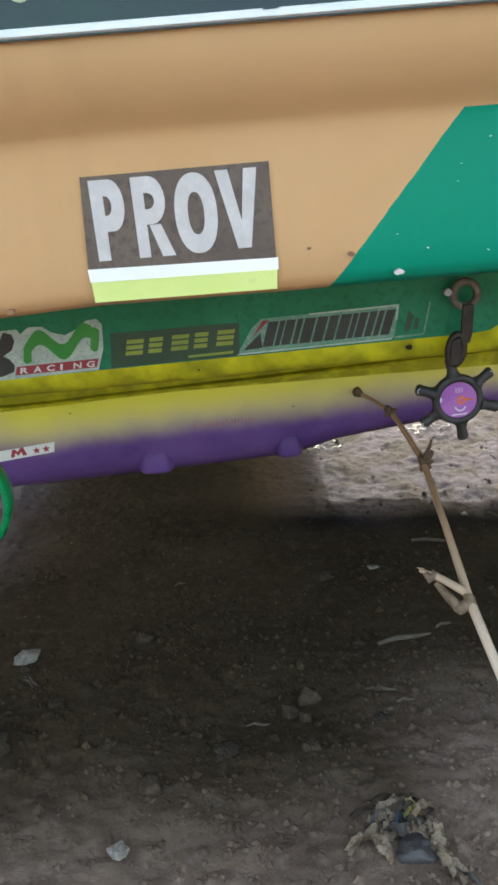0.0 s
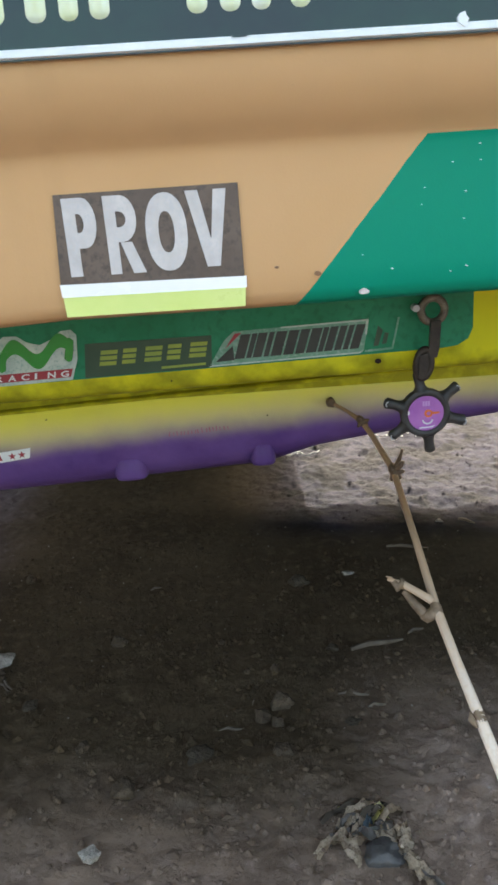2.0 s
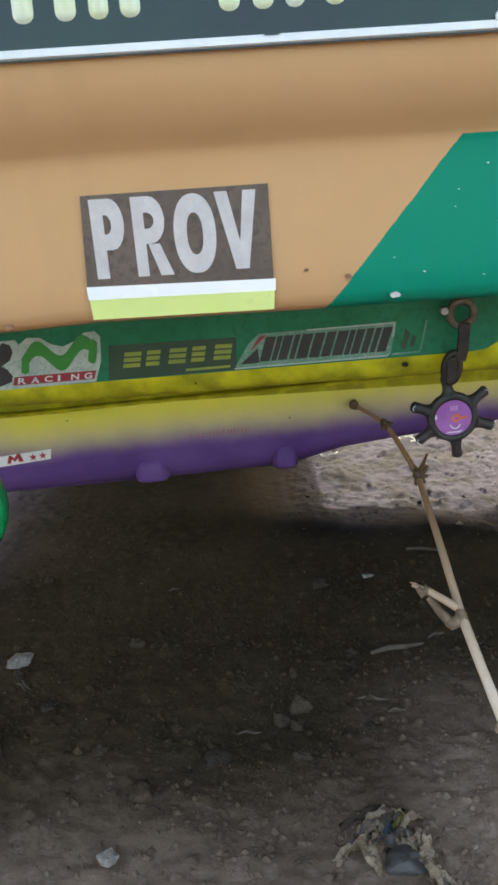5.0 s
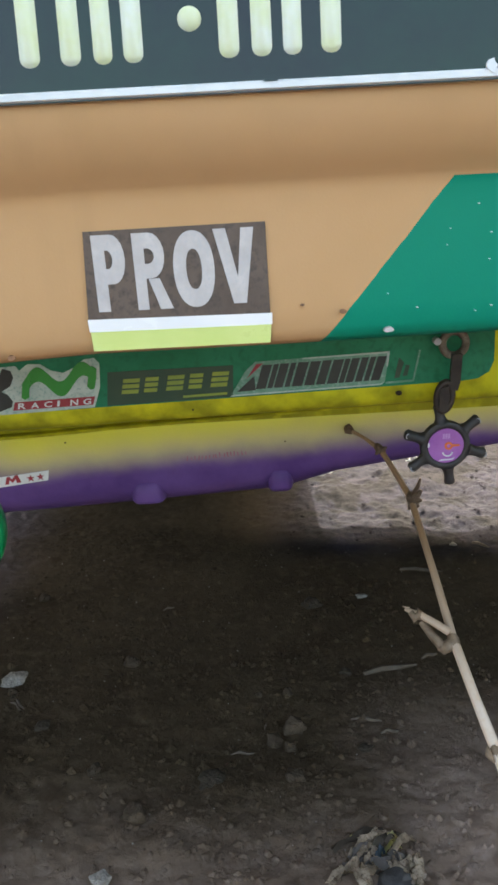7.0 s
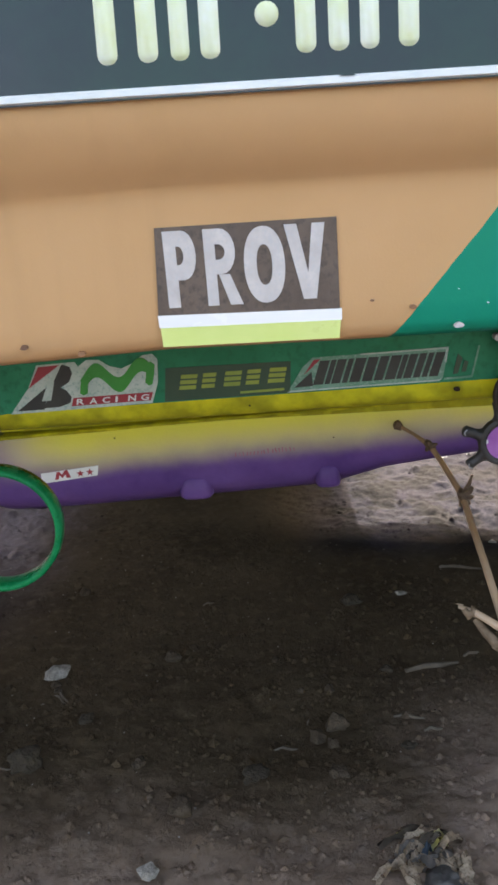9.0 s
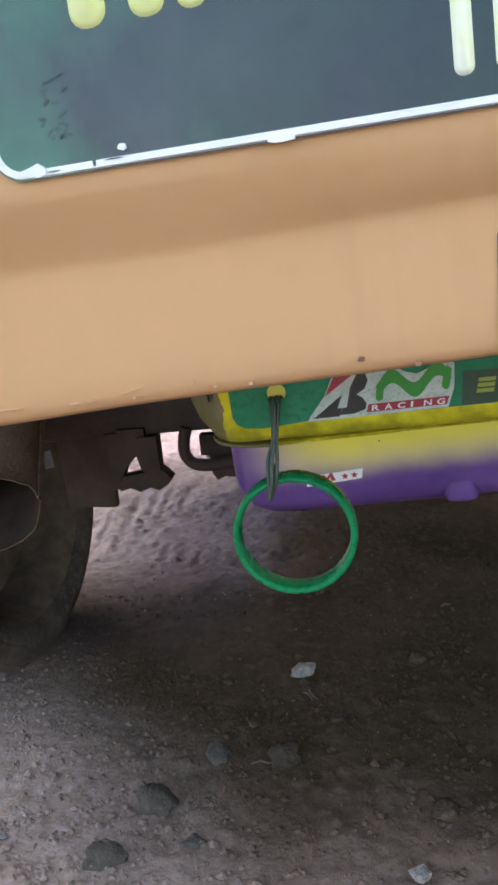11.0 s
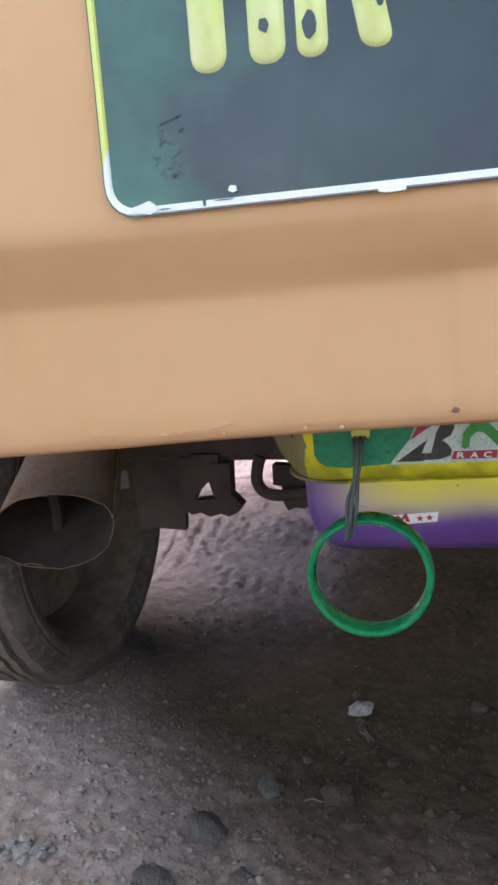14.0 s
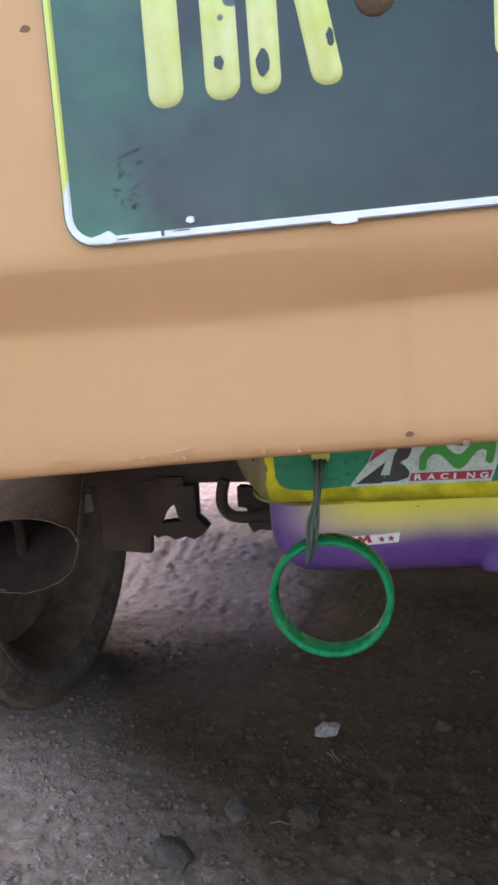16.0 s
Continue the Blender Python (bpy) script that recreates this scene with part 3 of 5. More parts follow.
CREASE_RIGHT = [(0.333, 0.5480), (0.3331, 0.5585), (0.3326, 0.5618), (0.3312, 0.5642), (0.3262, 0.5690), (0.3220, 0.5745), (0.3190, 0.5800), (0.3170, 0.5850), (0.3160, 0.5890), (0.3155, 0.594)]
HEAD = [(0.3157, 0.599), (0.3165, 0.61), (0.3197, 0.648), (0.3233, 0.69), (0.335, 0.80), (0.365, 0.98), (0.43, 1.0)]
SECTION = FOOT + CREASE_LEFT + HEAD
EDGE_X = (-0.74, -0.27, -0.20, -0.165, -0.11, -0.02, 0.02, 0.10, 0.20, 0.88)
EDGE_DROP = (0.036, 0.0150, 0.0108, 0.0083, 0.0056, 0.0020, 0.0002, 0.0005, 0.0, 0.002)


def section_at(x):
    drop = float(np.interp(x, EDGE_X, EDGE_DROP))
    f = min(1.0, max(0.0, (x + 0.12) / 0.14))
    crease = [(a[0] + (b[0] - a[0]) * f, a[1] + (b[1] - a[1]) * f) for a, b in zip(CREASE_LEFT, CREASE_RIGHT)]
    return [(y, z - drop * min(1, max(0, (0.545 - z) / 0.045))) for y, z in FOOT + crease + HEAD]


bm = bmesh.new()
xs = list(np.linspace(-0.74, 0.88, 82))
rows = [[bm.verts.new((x, y + 0.0008 * noise.noise(Vector((x * 9, z * 9, 1))), z)) for y, z in section_at(x)] for x in xs]
for a, b in zip(rows, rows[1:]):
    for k in range(len(SECTION) - 1):
        if k >= 18 or -0.37 < a[0].co.x < 0.50:
            bm.faces.new((a[k], b[k], b[k + 1], a[k + 1]))
back = [[bm.verts.new((v.co.x, v.co.y + (0.0015 if k > 3 else 0), v.co.z + (0 if k > 3 else 0.0015))) for k, v in enumerate(r)] for r in rows]
for a, b in zip(back, back[1:]):
    for k in range(len(SECTION) - 1):
        if k >= 18 or -0.37 < a[0].co.x < 0.50:
            bm.faces.new((a[k + 1], b[k + 1], b[k], a[k]))
for k in range(18, len(SECTION) - 1):
    bm.faces.new((rows[0][k + 1], rows[0][k], back[0][k], back[0][k + 1]))
    bm.faces.new((rows[-1][k], rows[-1][k + 1], back[-1][k + 1], back[-1][k]))
bmesh.ops.delete(bm, geom=[v for v in bm.verts if not v.link_faces], context="VERTS")
part("rear_panel", bm, TAN, van, "tan painted steel panel with a teal corner", 50)
part("deck", box(-0.74, 0.88, 0.432, 1.80, 0.99, 1.0), TAN, van)
# unseen upper body, added to lengthen the shadow behind the van
part("upper_body", box(-0.73, 0.87, 0.45, 1.79, 1.002, 1.68, 0.04), TAN, van)
part("floor_pan", box(-0.345, 0.495, 0.405, 1.773, 0.508, 0.52), CHASSIS, van)
for x0, x1 in ((-0.72, -0.362), (0.512, 0.86)):
    part("wheel_housing", box(x0, x1, 0.36, 1.773, 0.625, 0.64), CHASSIS, van)
    part("front_panel", box(x0, x1, 1.77, 1.80, 0.62, 0.988), TAN, van)
for x0 in (-0.36, 0.497):
    part("inner_side", box(x0, x0 + 0.013, 0.42, 1.773, 0.50, 0.624), CHASSIS, van)
for x0 in (-0.742, 0.862):
    part("side_panel", box(x0, x0 + 0.02, 0.44, 1.80, 0.62, 0.988), TAN, van)
# unseen side plate, added to keep light out from under the van
part("side_block", box(0.862, 0.88, 0.46, 1.79, 0.22, 0.618, 0.004), TAN, van)
part("front_panel", box(-0.36, 0.51, 1.77, 1.80, 0.502, 0.988), TAN, van)
# unseen blocks added to shape the sun and shade under the van
part("sky_block_apron", box(-0.72, -0.303, 1.41, 1.425, 0.40, 0.62), CHASSIS, van)
part("sun_block_mid", box(-0.31, 0.222, 1.48, 1.790, 0.150, 0.50, 0.008), CHASSIS, van)
part("sun_block_bumper", box(-0.718, -0.29, 1.782, 2.10, 0.40, 0.612, 0.01), TAN, van)
part("sun_block_tail", box(-0.372, -0.300, 1.50, 1.795, 0.20, 0.50, 0.008), CHASSIS, van)


def skirt(x0, y0, z0, x1, y1, z1):
    """An unseen plate that blocks light under the van, from one lower corner to the other."""
    bm = bmesh.new()
    f = [bm.verts.new(p) for p in ((x0, y0, z0), (x1, y1, z1), (x1, y1, 0.50), (x0, y0, 0.50))]
    b = [bm.verts.new(v.co + Vector((0, 0.012, 0))) for v in f]
    bm.faces.new(f)
    bm.faces.new(b[::-1])
    for i in range(4):
        bm.faces.new((f[i], b[i], b[(i + 1) % 4], f[(i + 1) % 4]))
    part("light_skirt", bm, CHASSIS, van)


skirt(-0.28, 1.375, 0.100, 0.222, 1.362, 0.075)
skirt(0.2185, 1.364, 0.075, 0.86, 1.445, 0.125)


def spot(x, z, r, material, name, seed, y=0.3345):
    """A small irregular fleck of bare metal or chipped paint, lying on the panel."""
    poly = []
    for i in range(9):
        a = 2 * math.pi * i / 9
        k = r * (1 + 0.4 * noise.noise(Vector((math.cos(a) * 1.3, math.sin(a) * 1.3, seed))))
        poly.append((x + k * 1.25 * math.cos(a), z + 0.75 * k * math.sin(a)))
    part(name, slab(poly, y, 0.0022), material, van)


SCUFF = surf("bare_scratch", (0.56, 0.345, 0.185), (0.62, 0.41, 0.24), 200, 0.5)
FADED_RUST = surf("faded_rust", (0.25, 0.125, 0.062), (0.32, 0.165, 0.085), 200, 0.6)
RUSTY = surf("brown_rust", (0.16, 0.085, 0.05), (0.24, 0.13, 0.08), 200, 0.8)
spot(-0.0405, 0.5012, 0.0014, RUSTY, "rust_spot", 1)
spot(-0.0162, 0.4970, 0.0014, FADED_RUST, "rust_spot", 2)
spot(-0.0913, 0.4953, 0.0010, SCUFF, "paint_chip", 3)
spot(0.1452, 0.5003, 0.0016, LETTER, "paint_chip", 4)
spot(-0.1942, 0.6898, 0.0022, RUSTY, "rust_spot", 31, 0.3251)
spot(0.1258, 0.5092, 0.0013, FADED_RUST, "rust_spot", 5)
spot(0.1170, 0.5826, 0.0007, RUSTY, "rust_spot", 41, 0.3205)
spot(0.1087, 0.5129, 0.0007, RUSTY, "rust_spot", 42)
spot(-0.1080, 0.4955, 0.0006, SCUFF, "paint_chip", 6)
spot(-0.1480, 0.4935, 0.0007, SCUFF, "paint_chip", 7)


for x0, z0, x1, z1, wd in ((-0.1551, 0.4958, -0.1429, 0.4983, 0.0004), (-0.1813, 0.4932, -0.1762, 0.4932, 0.0006), (-0.1715, 0.4934, -0.1671, 0.4943, 0.0003), (-0.2190, 0.4931, -0.2060, 0.4933, 0.0003), (-0.1186, 0.4968, -0.1183, 0.4990, 0.0003)):
    nx, nz = z0 - z1, x1 - x0
    ln = math.hypot(nx, nz)
    nx, nz = nx / ln * wd, nz / ln * wd
    part("scratch", slab([(x0, z0), ((x0 + x1) / 2 - nx, (z0 + z1) / 2 - nz), (x1, z1), ((x0 + x1) / 2 + nx, (z0 + z1) / 2 + nz)], 0.3366, 0.0038), SCUFF, van)
rnd = random.Random(8)
for i in range(18):      # tiny light flecks in the teal corner
    z = rnd.uniform(0.503, 0.557)
    spot(0.128 + 0.831 * (z - 0.497) + rnd.uniform(0.0, 0.075), z, rnd.uniform(0.00018, 0.00034), WHITE, "paint_chip", i + 10)


# number plate: leaning back with the panel above the crease
def plate_y(x, z):
    return 0.3142 + (z - 0.597) * 0.085


X0, X1, Z0, Z1 = -0.1838, 0.324, 0.5955, 0.755
plate = part("number_plate", slab(round_rect(X0, X1, Z0, Z1, 0.014), lambda x, z: plate_y(x, z), 0.0016), PLATE, van, "dark green pressed metal plate with a white border")
bm = bmesh.new()
ring = [round_rect(X0 + i, X1 - i, Z0 + i, Z1 - i, 0.014 - i) for i in (0.0004, 0.0012, 0.0034, 0.0042)]
lift = (0.0012, 0.0030, 0.0030, 0.0012)
vs = [[bm.verts.new((x, plate_y(x, z) - l, z)) for x, z in r] for r, l in zip(ring, lift)]
for a, b in zip(vs, vs[1:]):
    for k in range(len(a)):
        bm.faces.new((a[k], a[(k + 1) % len(a)], b[(k + 1) % len(a)], b[k]))
part("border", bm, BORDER, plate, "raised white border, yellowed and chipped", 60)


def plate_bar(x0, x1, z0, z1, m, lean=0.0):
    r = min(x1 - x0, z1 - z0) * 0.42
    bm = bmesh.new()
    rings = []
    for i, l in ((-0.0012, 0.0012), (0.0, 0.0022), (0.0014, 0.0029)):
        rings.append([bm.verts.new((x + lean * (z - z0), plate_y(x, z) - l, z)) for x, z in round_rect(x0 + i, x1 - i, z0 + i, z1 - i, max(r - i, 0.0006), 4)])
    for a, b in zip(rings, rings[1:]):
        for k in range(len(a)):
            bm.faces.new((a[k], a[(k + 1) % len(a)], b[(k + 1) % len(a)], b[k]))
    bm.faces.new(rings[-1])
    part("bar", bm, m, plate, "", 70)


for x0, x1, lean in ((-0.1385, -0.1245, 0), (-0.1135, -0.1, 0), (-0.094, -0.083, 0), (-0.0685, -0.0575, -0.18), (0.001, 0.0125, 0)):
    plate_bar(x0, x1, 0.6495, 0.722, GLYPH, lean)
for x0, x1 in ((0.0075, 0.0135), (0.0225, 0.0285), (0.0345, 0.0400), (0.0455, 0.0513), (0.0805, 0.0865), (0.0925, 0.0985), (0.1040, 0.1095), (0.1180, 0.1240)):
    plate_bar(x0, x1, 0.6085, 0.6375, GLYPH2)
bm = bmesh.new()
bmesh.ops.create_uvsphere(bm, u_segments=16, v_segments=8, radius=0.0046)
for v in bm.verts:
    v.co = Vector((v.co.x + 0.0695, plate_y(0, 0.6215) - 0.0012 + v.co.y * 0.4, v.co.z + 0.6215))
part("dot", bm, GLYPH2, plate, "", 80)
bm = bmesh.new()
bmesh.ops.create_uvsphere(bm, u_segments=16, v_segments=8, radius=0.0085)
for v in bm.verts:
    v.co = Vector((v.co.x - 0.0435, plate_y(0, 0.679) - 0.001 + v.co.y * 0.45, v.co.z + 0.679))
part("bolt", bm, RUST, plate, "rusty bolt head", 80)
rnd = random.Random(3)
for i in range(30):      # a faint pressed emblem
    cx, cz = -0.1525 + rnd.uniform(-0.006, 0.007), (0.6145 if i % 2 else 0.6285) + rnd.uniform(-0.005, 0.005)
    a, l = rnd.uniform(-0.6, 0.9), rnd.uniform(0.0008, 0.0021)
    dx, dz = l * math.cos(a), l * math.sin(a)
    part("stamp_mark", slab([(cx - dx, cz - dz), (cx + dx, cz + dz), (cx + dx * 0.8 - dz * 0.3, cz + dz * 0.8 + 0.0011), (cx - dx - dz * 0.3, cz - dz + 0.0011)], lambda x, z: plate_y(x, z) - 0.0015, 0.0002), PLATE_RELIEF, plate)
for cx, cz, w_, h_ in ((-0.1640, 0.5985, 0.0058, 0.0024), (-0.1250, 0.6030, 0.0016, 0.0017), (-0.0600, 0.5962, 0.0065, 0.0012), (0.1800, 0.6003, 0.0020, 0.0022)):
    poly = [(cx + w_ * math.cos(k * 0.7) * (1 + 0.8 * noise.noise(Vector((k * 1.37 + 0.4, cx * 90, 0.3)))), cz + h_ * math.sin(k * 0.7) * (1 + 0.7 * noise.noise(Vector((k * 1.61 + 0.2, 7.3, cx * 50))))) for k in range(9)]
    part("paint_flake", slab(poly, lambda x, z: plate_y(x, z) - 0.0014, 0.0022), BORDER, plate)

for cx, cz, w_, h_ in ((-0.0890, 0.6605, 0.0028, 0.0050), (-0.1075, 0.6630, 0.0022, 0.0030), (-0.0615, 0.6660, 0.0016, 0.0034)):
    poly = [(cx + w_ * math.cos(k * 0.57) * (1 + 0.4 * noise.noise(Vector((k * 1.3, cx * 90, 0)))), cz + h_ * math.sin(k * 0.57) * (1 + 0.4 * noise.noise(Vector((k * 1.1, 7, cx * 50))))) for k in range(11)]
    part("worn_patch", slab(poly, lambda x, z: plate_y(x, z) - 0.0026, 0.0006), PLATE, plate)

for cx, cz, w_, h_ in ((-0.1378, 0.5986, 0.0007, 0.0016), (-0.1290, 0.5990, 0.0045, 0.0003), (-0.1560, 0.5978, 0.0030, 0.0003), (0.0980, 0.5992, 0.0030, 0.0003), (0.2050, 0.5990, 0.0008, 0.0012)):
    poly = [(cx + w_ * math.cos(k * 0.9) * (1 + 0.5 * noise.noise(Vector((k * 1.7, cx * 70, 3)))), cz + h_ * math.sin(k * 0.9)) for k in range(7)]
    part("worn_patch", slab(poly, lambda x, z: plate_y(x, z) - 0.0027, 0.0006), PLATE, plate)

# the white lettered badge with its reflective strips
PY = 0.3331
badge = part("badge", slab([(0.0183, 0.5118), (0.0950, 0.5102), (0.0945, 0.5480), (0.0197, 0.5477)], PY, 0.0010), BADGE, van, "grey-brown plastic badge with worn white capital letters")


def letter(pieces, x0, x1):
    """A cut-out capital: pieces are outlines in the unit square, fitted between x0 and x1 on the badge."""
    bm = bmesh.new()
    for poly in pieces:
        slab([(x0 + u * (x1 - x0) + 0.0006 * (1 - v), 0.5147 + v * 0.0314) for u, v in poly], PY - 0.0010, 0.0006, bm)
    part("letter", bm, LETTER, badge)


def bowl(u0, u1, v0, v1, hu, h0, h1, k=10):
    """The open round of a P or R, its back at u0; hu, h0 and h1 bound the hole."""
    vm, ru, rv = (v0 + v1) / 2, min(0.45, u1 - u0) * 0.9, (v1 - v0) / 2
    hm, hr, hv = (h0 + h1) / 2, (hu - u0) * 0.7, (h1 - h0) / 2
    out = [(u0, v1)] + [(u1 - ru + ru * math.sin(math.pi * i / k), vm + rv * math.cos(math.pi * i / k)) for i in range(k + 1)] + [(u0, v0)]
    hole = [(u0, h0)] + [(hu - hr + hr * math.sin(math.pi * i / k), hm - hv * math.cos(math.pi * i / k)) for i in range(k + 1)] + [(u0, h1)]
    return out + hole


def round_half(sign, k=16):
    """One half of the O."""
    def edge(ru, rv, e):
        return [(0.5 + sign * ru * math.sin(math.pi * i / k) ** e, 0.5 + rv * math.copysign(abs(math.cos(math.pi * i / k)) ** e, math.cos(math.pi * i / k))) for i in range(k + 1)]
    return edge(0.5, 0.5, 0.9) + edge(0.19, 0.265, 0.9)[::-1]


letter([[(0, 0), (0.38, 0), (0.38, 1), (0, 1)], bowl(0.38, 1, 0.36, 1, 0.61, 0.56, 0.80)], 0.0227, 0.0358)
letter([[(0, 0), (0.31, 0), (0.31, 1), (0, 1)], bowl(0.31, 0.87, 0.41, 1, 0.58, 0.60, 0.80), [(0.37, 0.405), (0.68, 0.405), (1.0, 0.0), (0.64, 0.0)]], 0.0393, 0.0540)
letter([round_half(-1), round_half(1)], 0.0554, 0.0724)
letter([[(0, 1), (0.31, 1), (0.545, 0.37), (0.685, 1), (1, 1), (0.72, 0.02), (0.40, 0.02)]], 0.0727, 0.0895)
part("reflector_strip", slab([(0.0184, 0.5064), (0.0957, 0.5056), (0.0958, 0.5104), (0.0180, 0.5117)], PY, 0.0012), GLOSS_WHITE, van, "glossy white reflective strip")
part("reflector_strip", slab([(0.0190, 0.4978), (0.0947, 0.4974), (0.0952, 0.5056), (0.0188, 0.5063)], lambda x, z: PY + 0.002 * max(0, 0.503 - z) / 0.005, 0.0012), FLUO, van, "lime yellow reflective strip")


# ---- the tank under the van ----
def tank_plan(inset, x0, x1, y0, y1, r, k=8, chamfer=None):
    """Outline in plan, from the back left round the front to the back right."""
    out = [(x0 + inset, y1)]
    for i in range(k + 1):
        a = radians(180 + 90 * i / k)
        out.append((x0 + r + (r - inset) * math.cos(a), y0 + r + (r - inset) * math.sin(a)))
    for i in range(1, 13):
        out.append((x0 + r + (x1 - r - x0 - r) * i / 12, y0 + inset))
    for i in range(1, k + 1):
        a = radians(270 + 90 * i / k)
        out.append((x1 - r + (r - inset) * math.cos(a), y0 + r + (r - inset) * math.sin(a)))
    return out + [(x1 - inset, y1)]


def loft(plans):
    """plans: lists of (x, y, z), equally long; closes the last by a cap."""
    bm = bmesh.new()
    rings = [[bm.verts.new(p) for p in q] for q in plans]
    for a, b in zip(rings, rings[1:]):
        for k in range(len(a) - 1):
            bm.faces.new((a[k], a[k + 1], b[k + 1], b[k]))
        bm.faces.new((a[-1], a[0], b[0], b[-1]))
    bm.faces.new(rings[0])
    bm.faces.new(rings[-1])
    return bm


def upper_outline(inset):
    out = [(-0.205 + inset, 0.95), (-0.205 + inset, 0.62), (-0.196 + inset, 0.57), (-0.176 + inset * 0.9, 0.52), (-0.156 + inset * 0.6, 0.482), (-0.148 + inset * 0.5, 0.4705 + inset * 0.5),
           (-0.140, 0.4650 + inset), (-0.132, 0.4635 + inset)]
    out += [(-0.132 + 0.512 * i / 16, 0.4635 + inset) for i in range(1, 17)]
    return out + [(0.40, 0.472 + inset), (0.41, 0.50), (0.41, 0.95)]


def up(inset, z):
    return [(x, y, z + 0.012 * x) for x, y in upper_outline(inset)]


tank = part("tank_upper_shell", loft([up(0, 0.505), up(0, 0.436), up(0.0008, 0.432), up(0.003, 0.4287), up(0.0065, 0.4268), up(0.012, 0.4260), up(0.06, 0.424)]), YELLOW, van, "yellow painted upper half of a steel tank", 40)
flange_z = lambda x: 0.3858 + 0.036 * x


def fl(inset, dz):
    return [(x, y + (0.0012 * noise.noise(Vector((x * 25, 0, 3))) if y < 0.8 else 0), flange_z(x) + dz + 0.0009 * noise.noise(Vector((x * 30, 5, 1)))) for x, y in tank_plan(inset, -0.205, 0.44, 0.598, 0.96, 0.055)]


def pan_low(x):
    t = [(-0.2, 0.300), (-0.116, 0.3005), (0.0, 0.3045), (0.118, 0.3095), (0.135, 0.3185), (0.172, 0.3235), (0.21, 0.3285), (0.30, 0.339), (0.45, 0.352)]
    return float(np.interp(x, [a for a, b in t], [b for a, b in t]))


def pan(inset, f):
    """f: 1 at the flange, 0 at the lowest edge."""
    out = []
    for x, y in tank_plan(inset, -0.2005, 0.43, 0.643, 0.955, 0.042, 8):
        top, low = flange_z(x) - 0.001, pan_low(x) - 0.012
        out.append((x, y, low + (top - low) * f))
    return out


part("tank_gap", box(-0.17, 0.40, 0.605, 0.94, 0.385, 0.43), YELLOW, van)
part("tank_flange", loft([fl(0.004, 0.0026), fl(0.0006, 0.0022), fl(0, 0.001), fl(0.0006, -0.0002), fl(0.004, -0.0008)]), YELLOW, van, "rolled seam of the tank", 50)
lower = part("tank_lower_shell", loft([pan(0, 1), pan(0.0, 0.8), pan(0.0, 0.55), pan(0.001, 0.42), pan(0.004, 0.30), pan(0.010, 0.2), pan(0.021, 0.11), pan(0.036, 0.04), pan(0.055, 0.0)]), PAN, van,
             "lower half of the tank sprayed yellow fading to purple", 40)
for bx, bw in ((-0.001, 0.0160), (0.111, 0.0120)):
    bm = bmesh.new()
    bmesh.ops.create_uvsphere(bm, u_segments=20, v_segments=12, radius=1)
    for v in bm.verts:
        c = Vector((math.copysign(abs(v.co.x) ** 0.5, v.co.x), math.copysign(abs(v.co.y) ** 0.7, v.co.y), math.copysign(abs(v.co.z) ** 0.55, v.co.z)))
        v.co = Vector((bx + c.x * bw * (0.88 - 0.16 * c.z), 0.6655 + 0.002 * c.z + c.y * 0.0225, pan_low(bx) + 0.0108 + c.z * 0.0130))
    part("tank_boss", bm, PAN, lower, "", 60)

# tape and stickers on the tank
TY = 0.4635


def on_tape(poly, m, name, parent, lift=0.0005, label=""):
    return part(name, slab(poly, TY - lift + 0.0002, 0.0002 + 0.0002, back=False), m, parent, label)


def low_edge(x):
    return 0.4380 + 0.017 * (x + 0.07)


tape_poly = [(-0.1375, 0.503), (-0.1372, 0.4440), (-0.1350, 0.4392), (-0.130, 0.4362), (-0.118, 0.4352), (-0.09, low_edge(-0.09)), (0.06, low_edge(0.06)), (0.213, low_edge(0.213)), (0.222, 0.4438), (0.2285, 0.4475), (0.2312, 0.454), (0.2312, 0.503)]
tape = on_tape(tape_poly, BAND, "tape", van, 0.0004, "dark green adhesive tape along the tank")
# emblem sticker: pale ground, red wedge, black strokes, green wave, red bar with small letters
emb = on_tape([(-0.0905, 0.4372), (-0.0055, 0.4395), (-0.0012, 0.4515), (-0.0002, 0.4655), (-0.0030, 0.4690), (-0.0090, 0.4685), (-0.0150, 0.4640), (-0.0220, 0.4612), (-0.0290, 0.4632), (-0.0345, 0.4672), (-0.0420, 0.4675), (-0.0470, 0.4640), (-0.0490, 0.4668), (-0.0715, 0.4660), (-0.078, 0.4525)], FADED2, "emblem_sticker", van, 0.0008, "pale racing sticker with red, black and green shapes")


def emb_part(poly, m, name):
    return on_tape(poly, m, name, emb, 0.0012)


emb_part([(-0.0775, 0.4525), (-0.0705, 0.4650), (-0.0580, 0.4655)], RED, "red_wedge")
emb_part([(-0.0860, 0.4390), (-0.0660, 0.4535), (-0.0665, 0.4492), (-0.0700, 0.4392)], INK, "black_wedge")
stroke = [(-0.0700, 0.4400), (-0.0608, 0.4402), (-0.0540, 0.4425), (-0.0530, 0.4460), (-0.0555, 0.4500), (-0.0588, 0.4520), (-0.0535, 0.4550), (-0.0510, 0.4600), (-0.0520, 0.4640), (-0.0565, 0.4658), (-0.0600, 0.4600), (-0.0640, 0.4530), (-0.0660, 0.4480)]
emb_part(stroke, INK, "black_stroke")
on_tape([(-0.0707, 0.4445), (-0.0663, 0.4546), (-0.0621, 0.4557), (-0.0653, 0.4445)], FADED2, "pale_sliver", emb, 0.0016)
top_line, bot_line = [], []
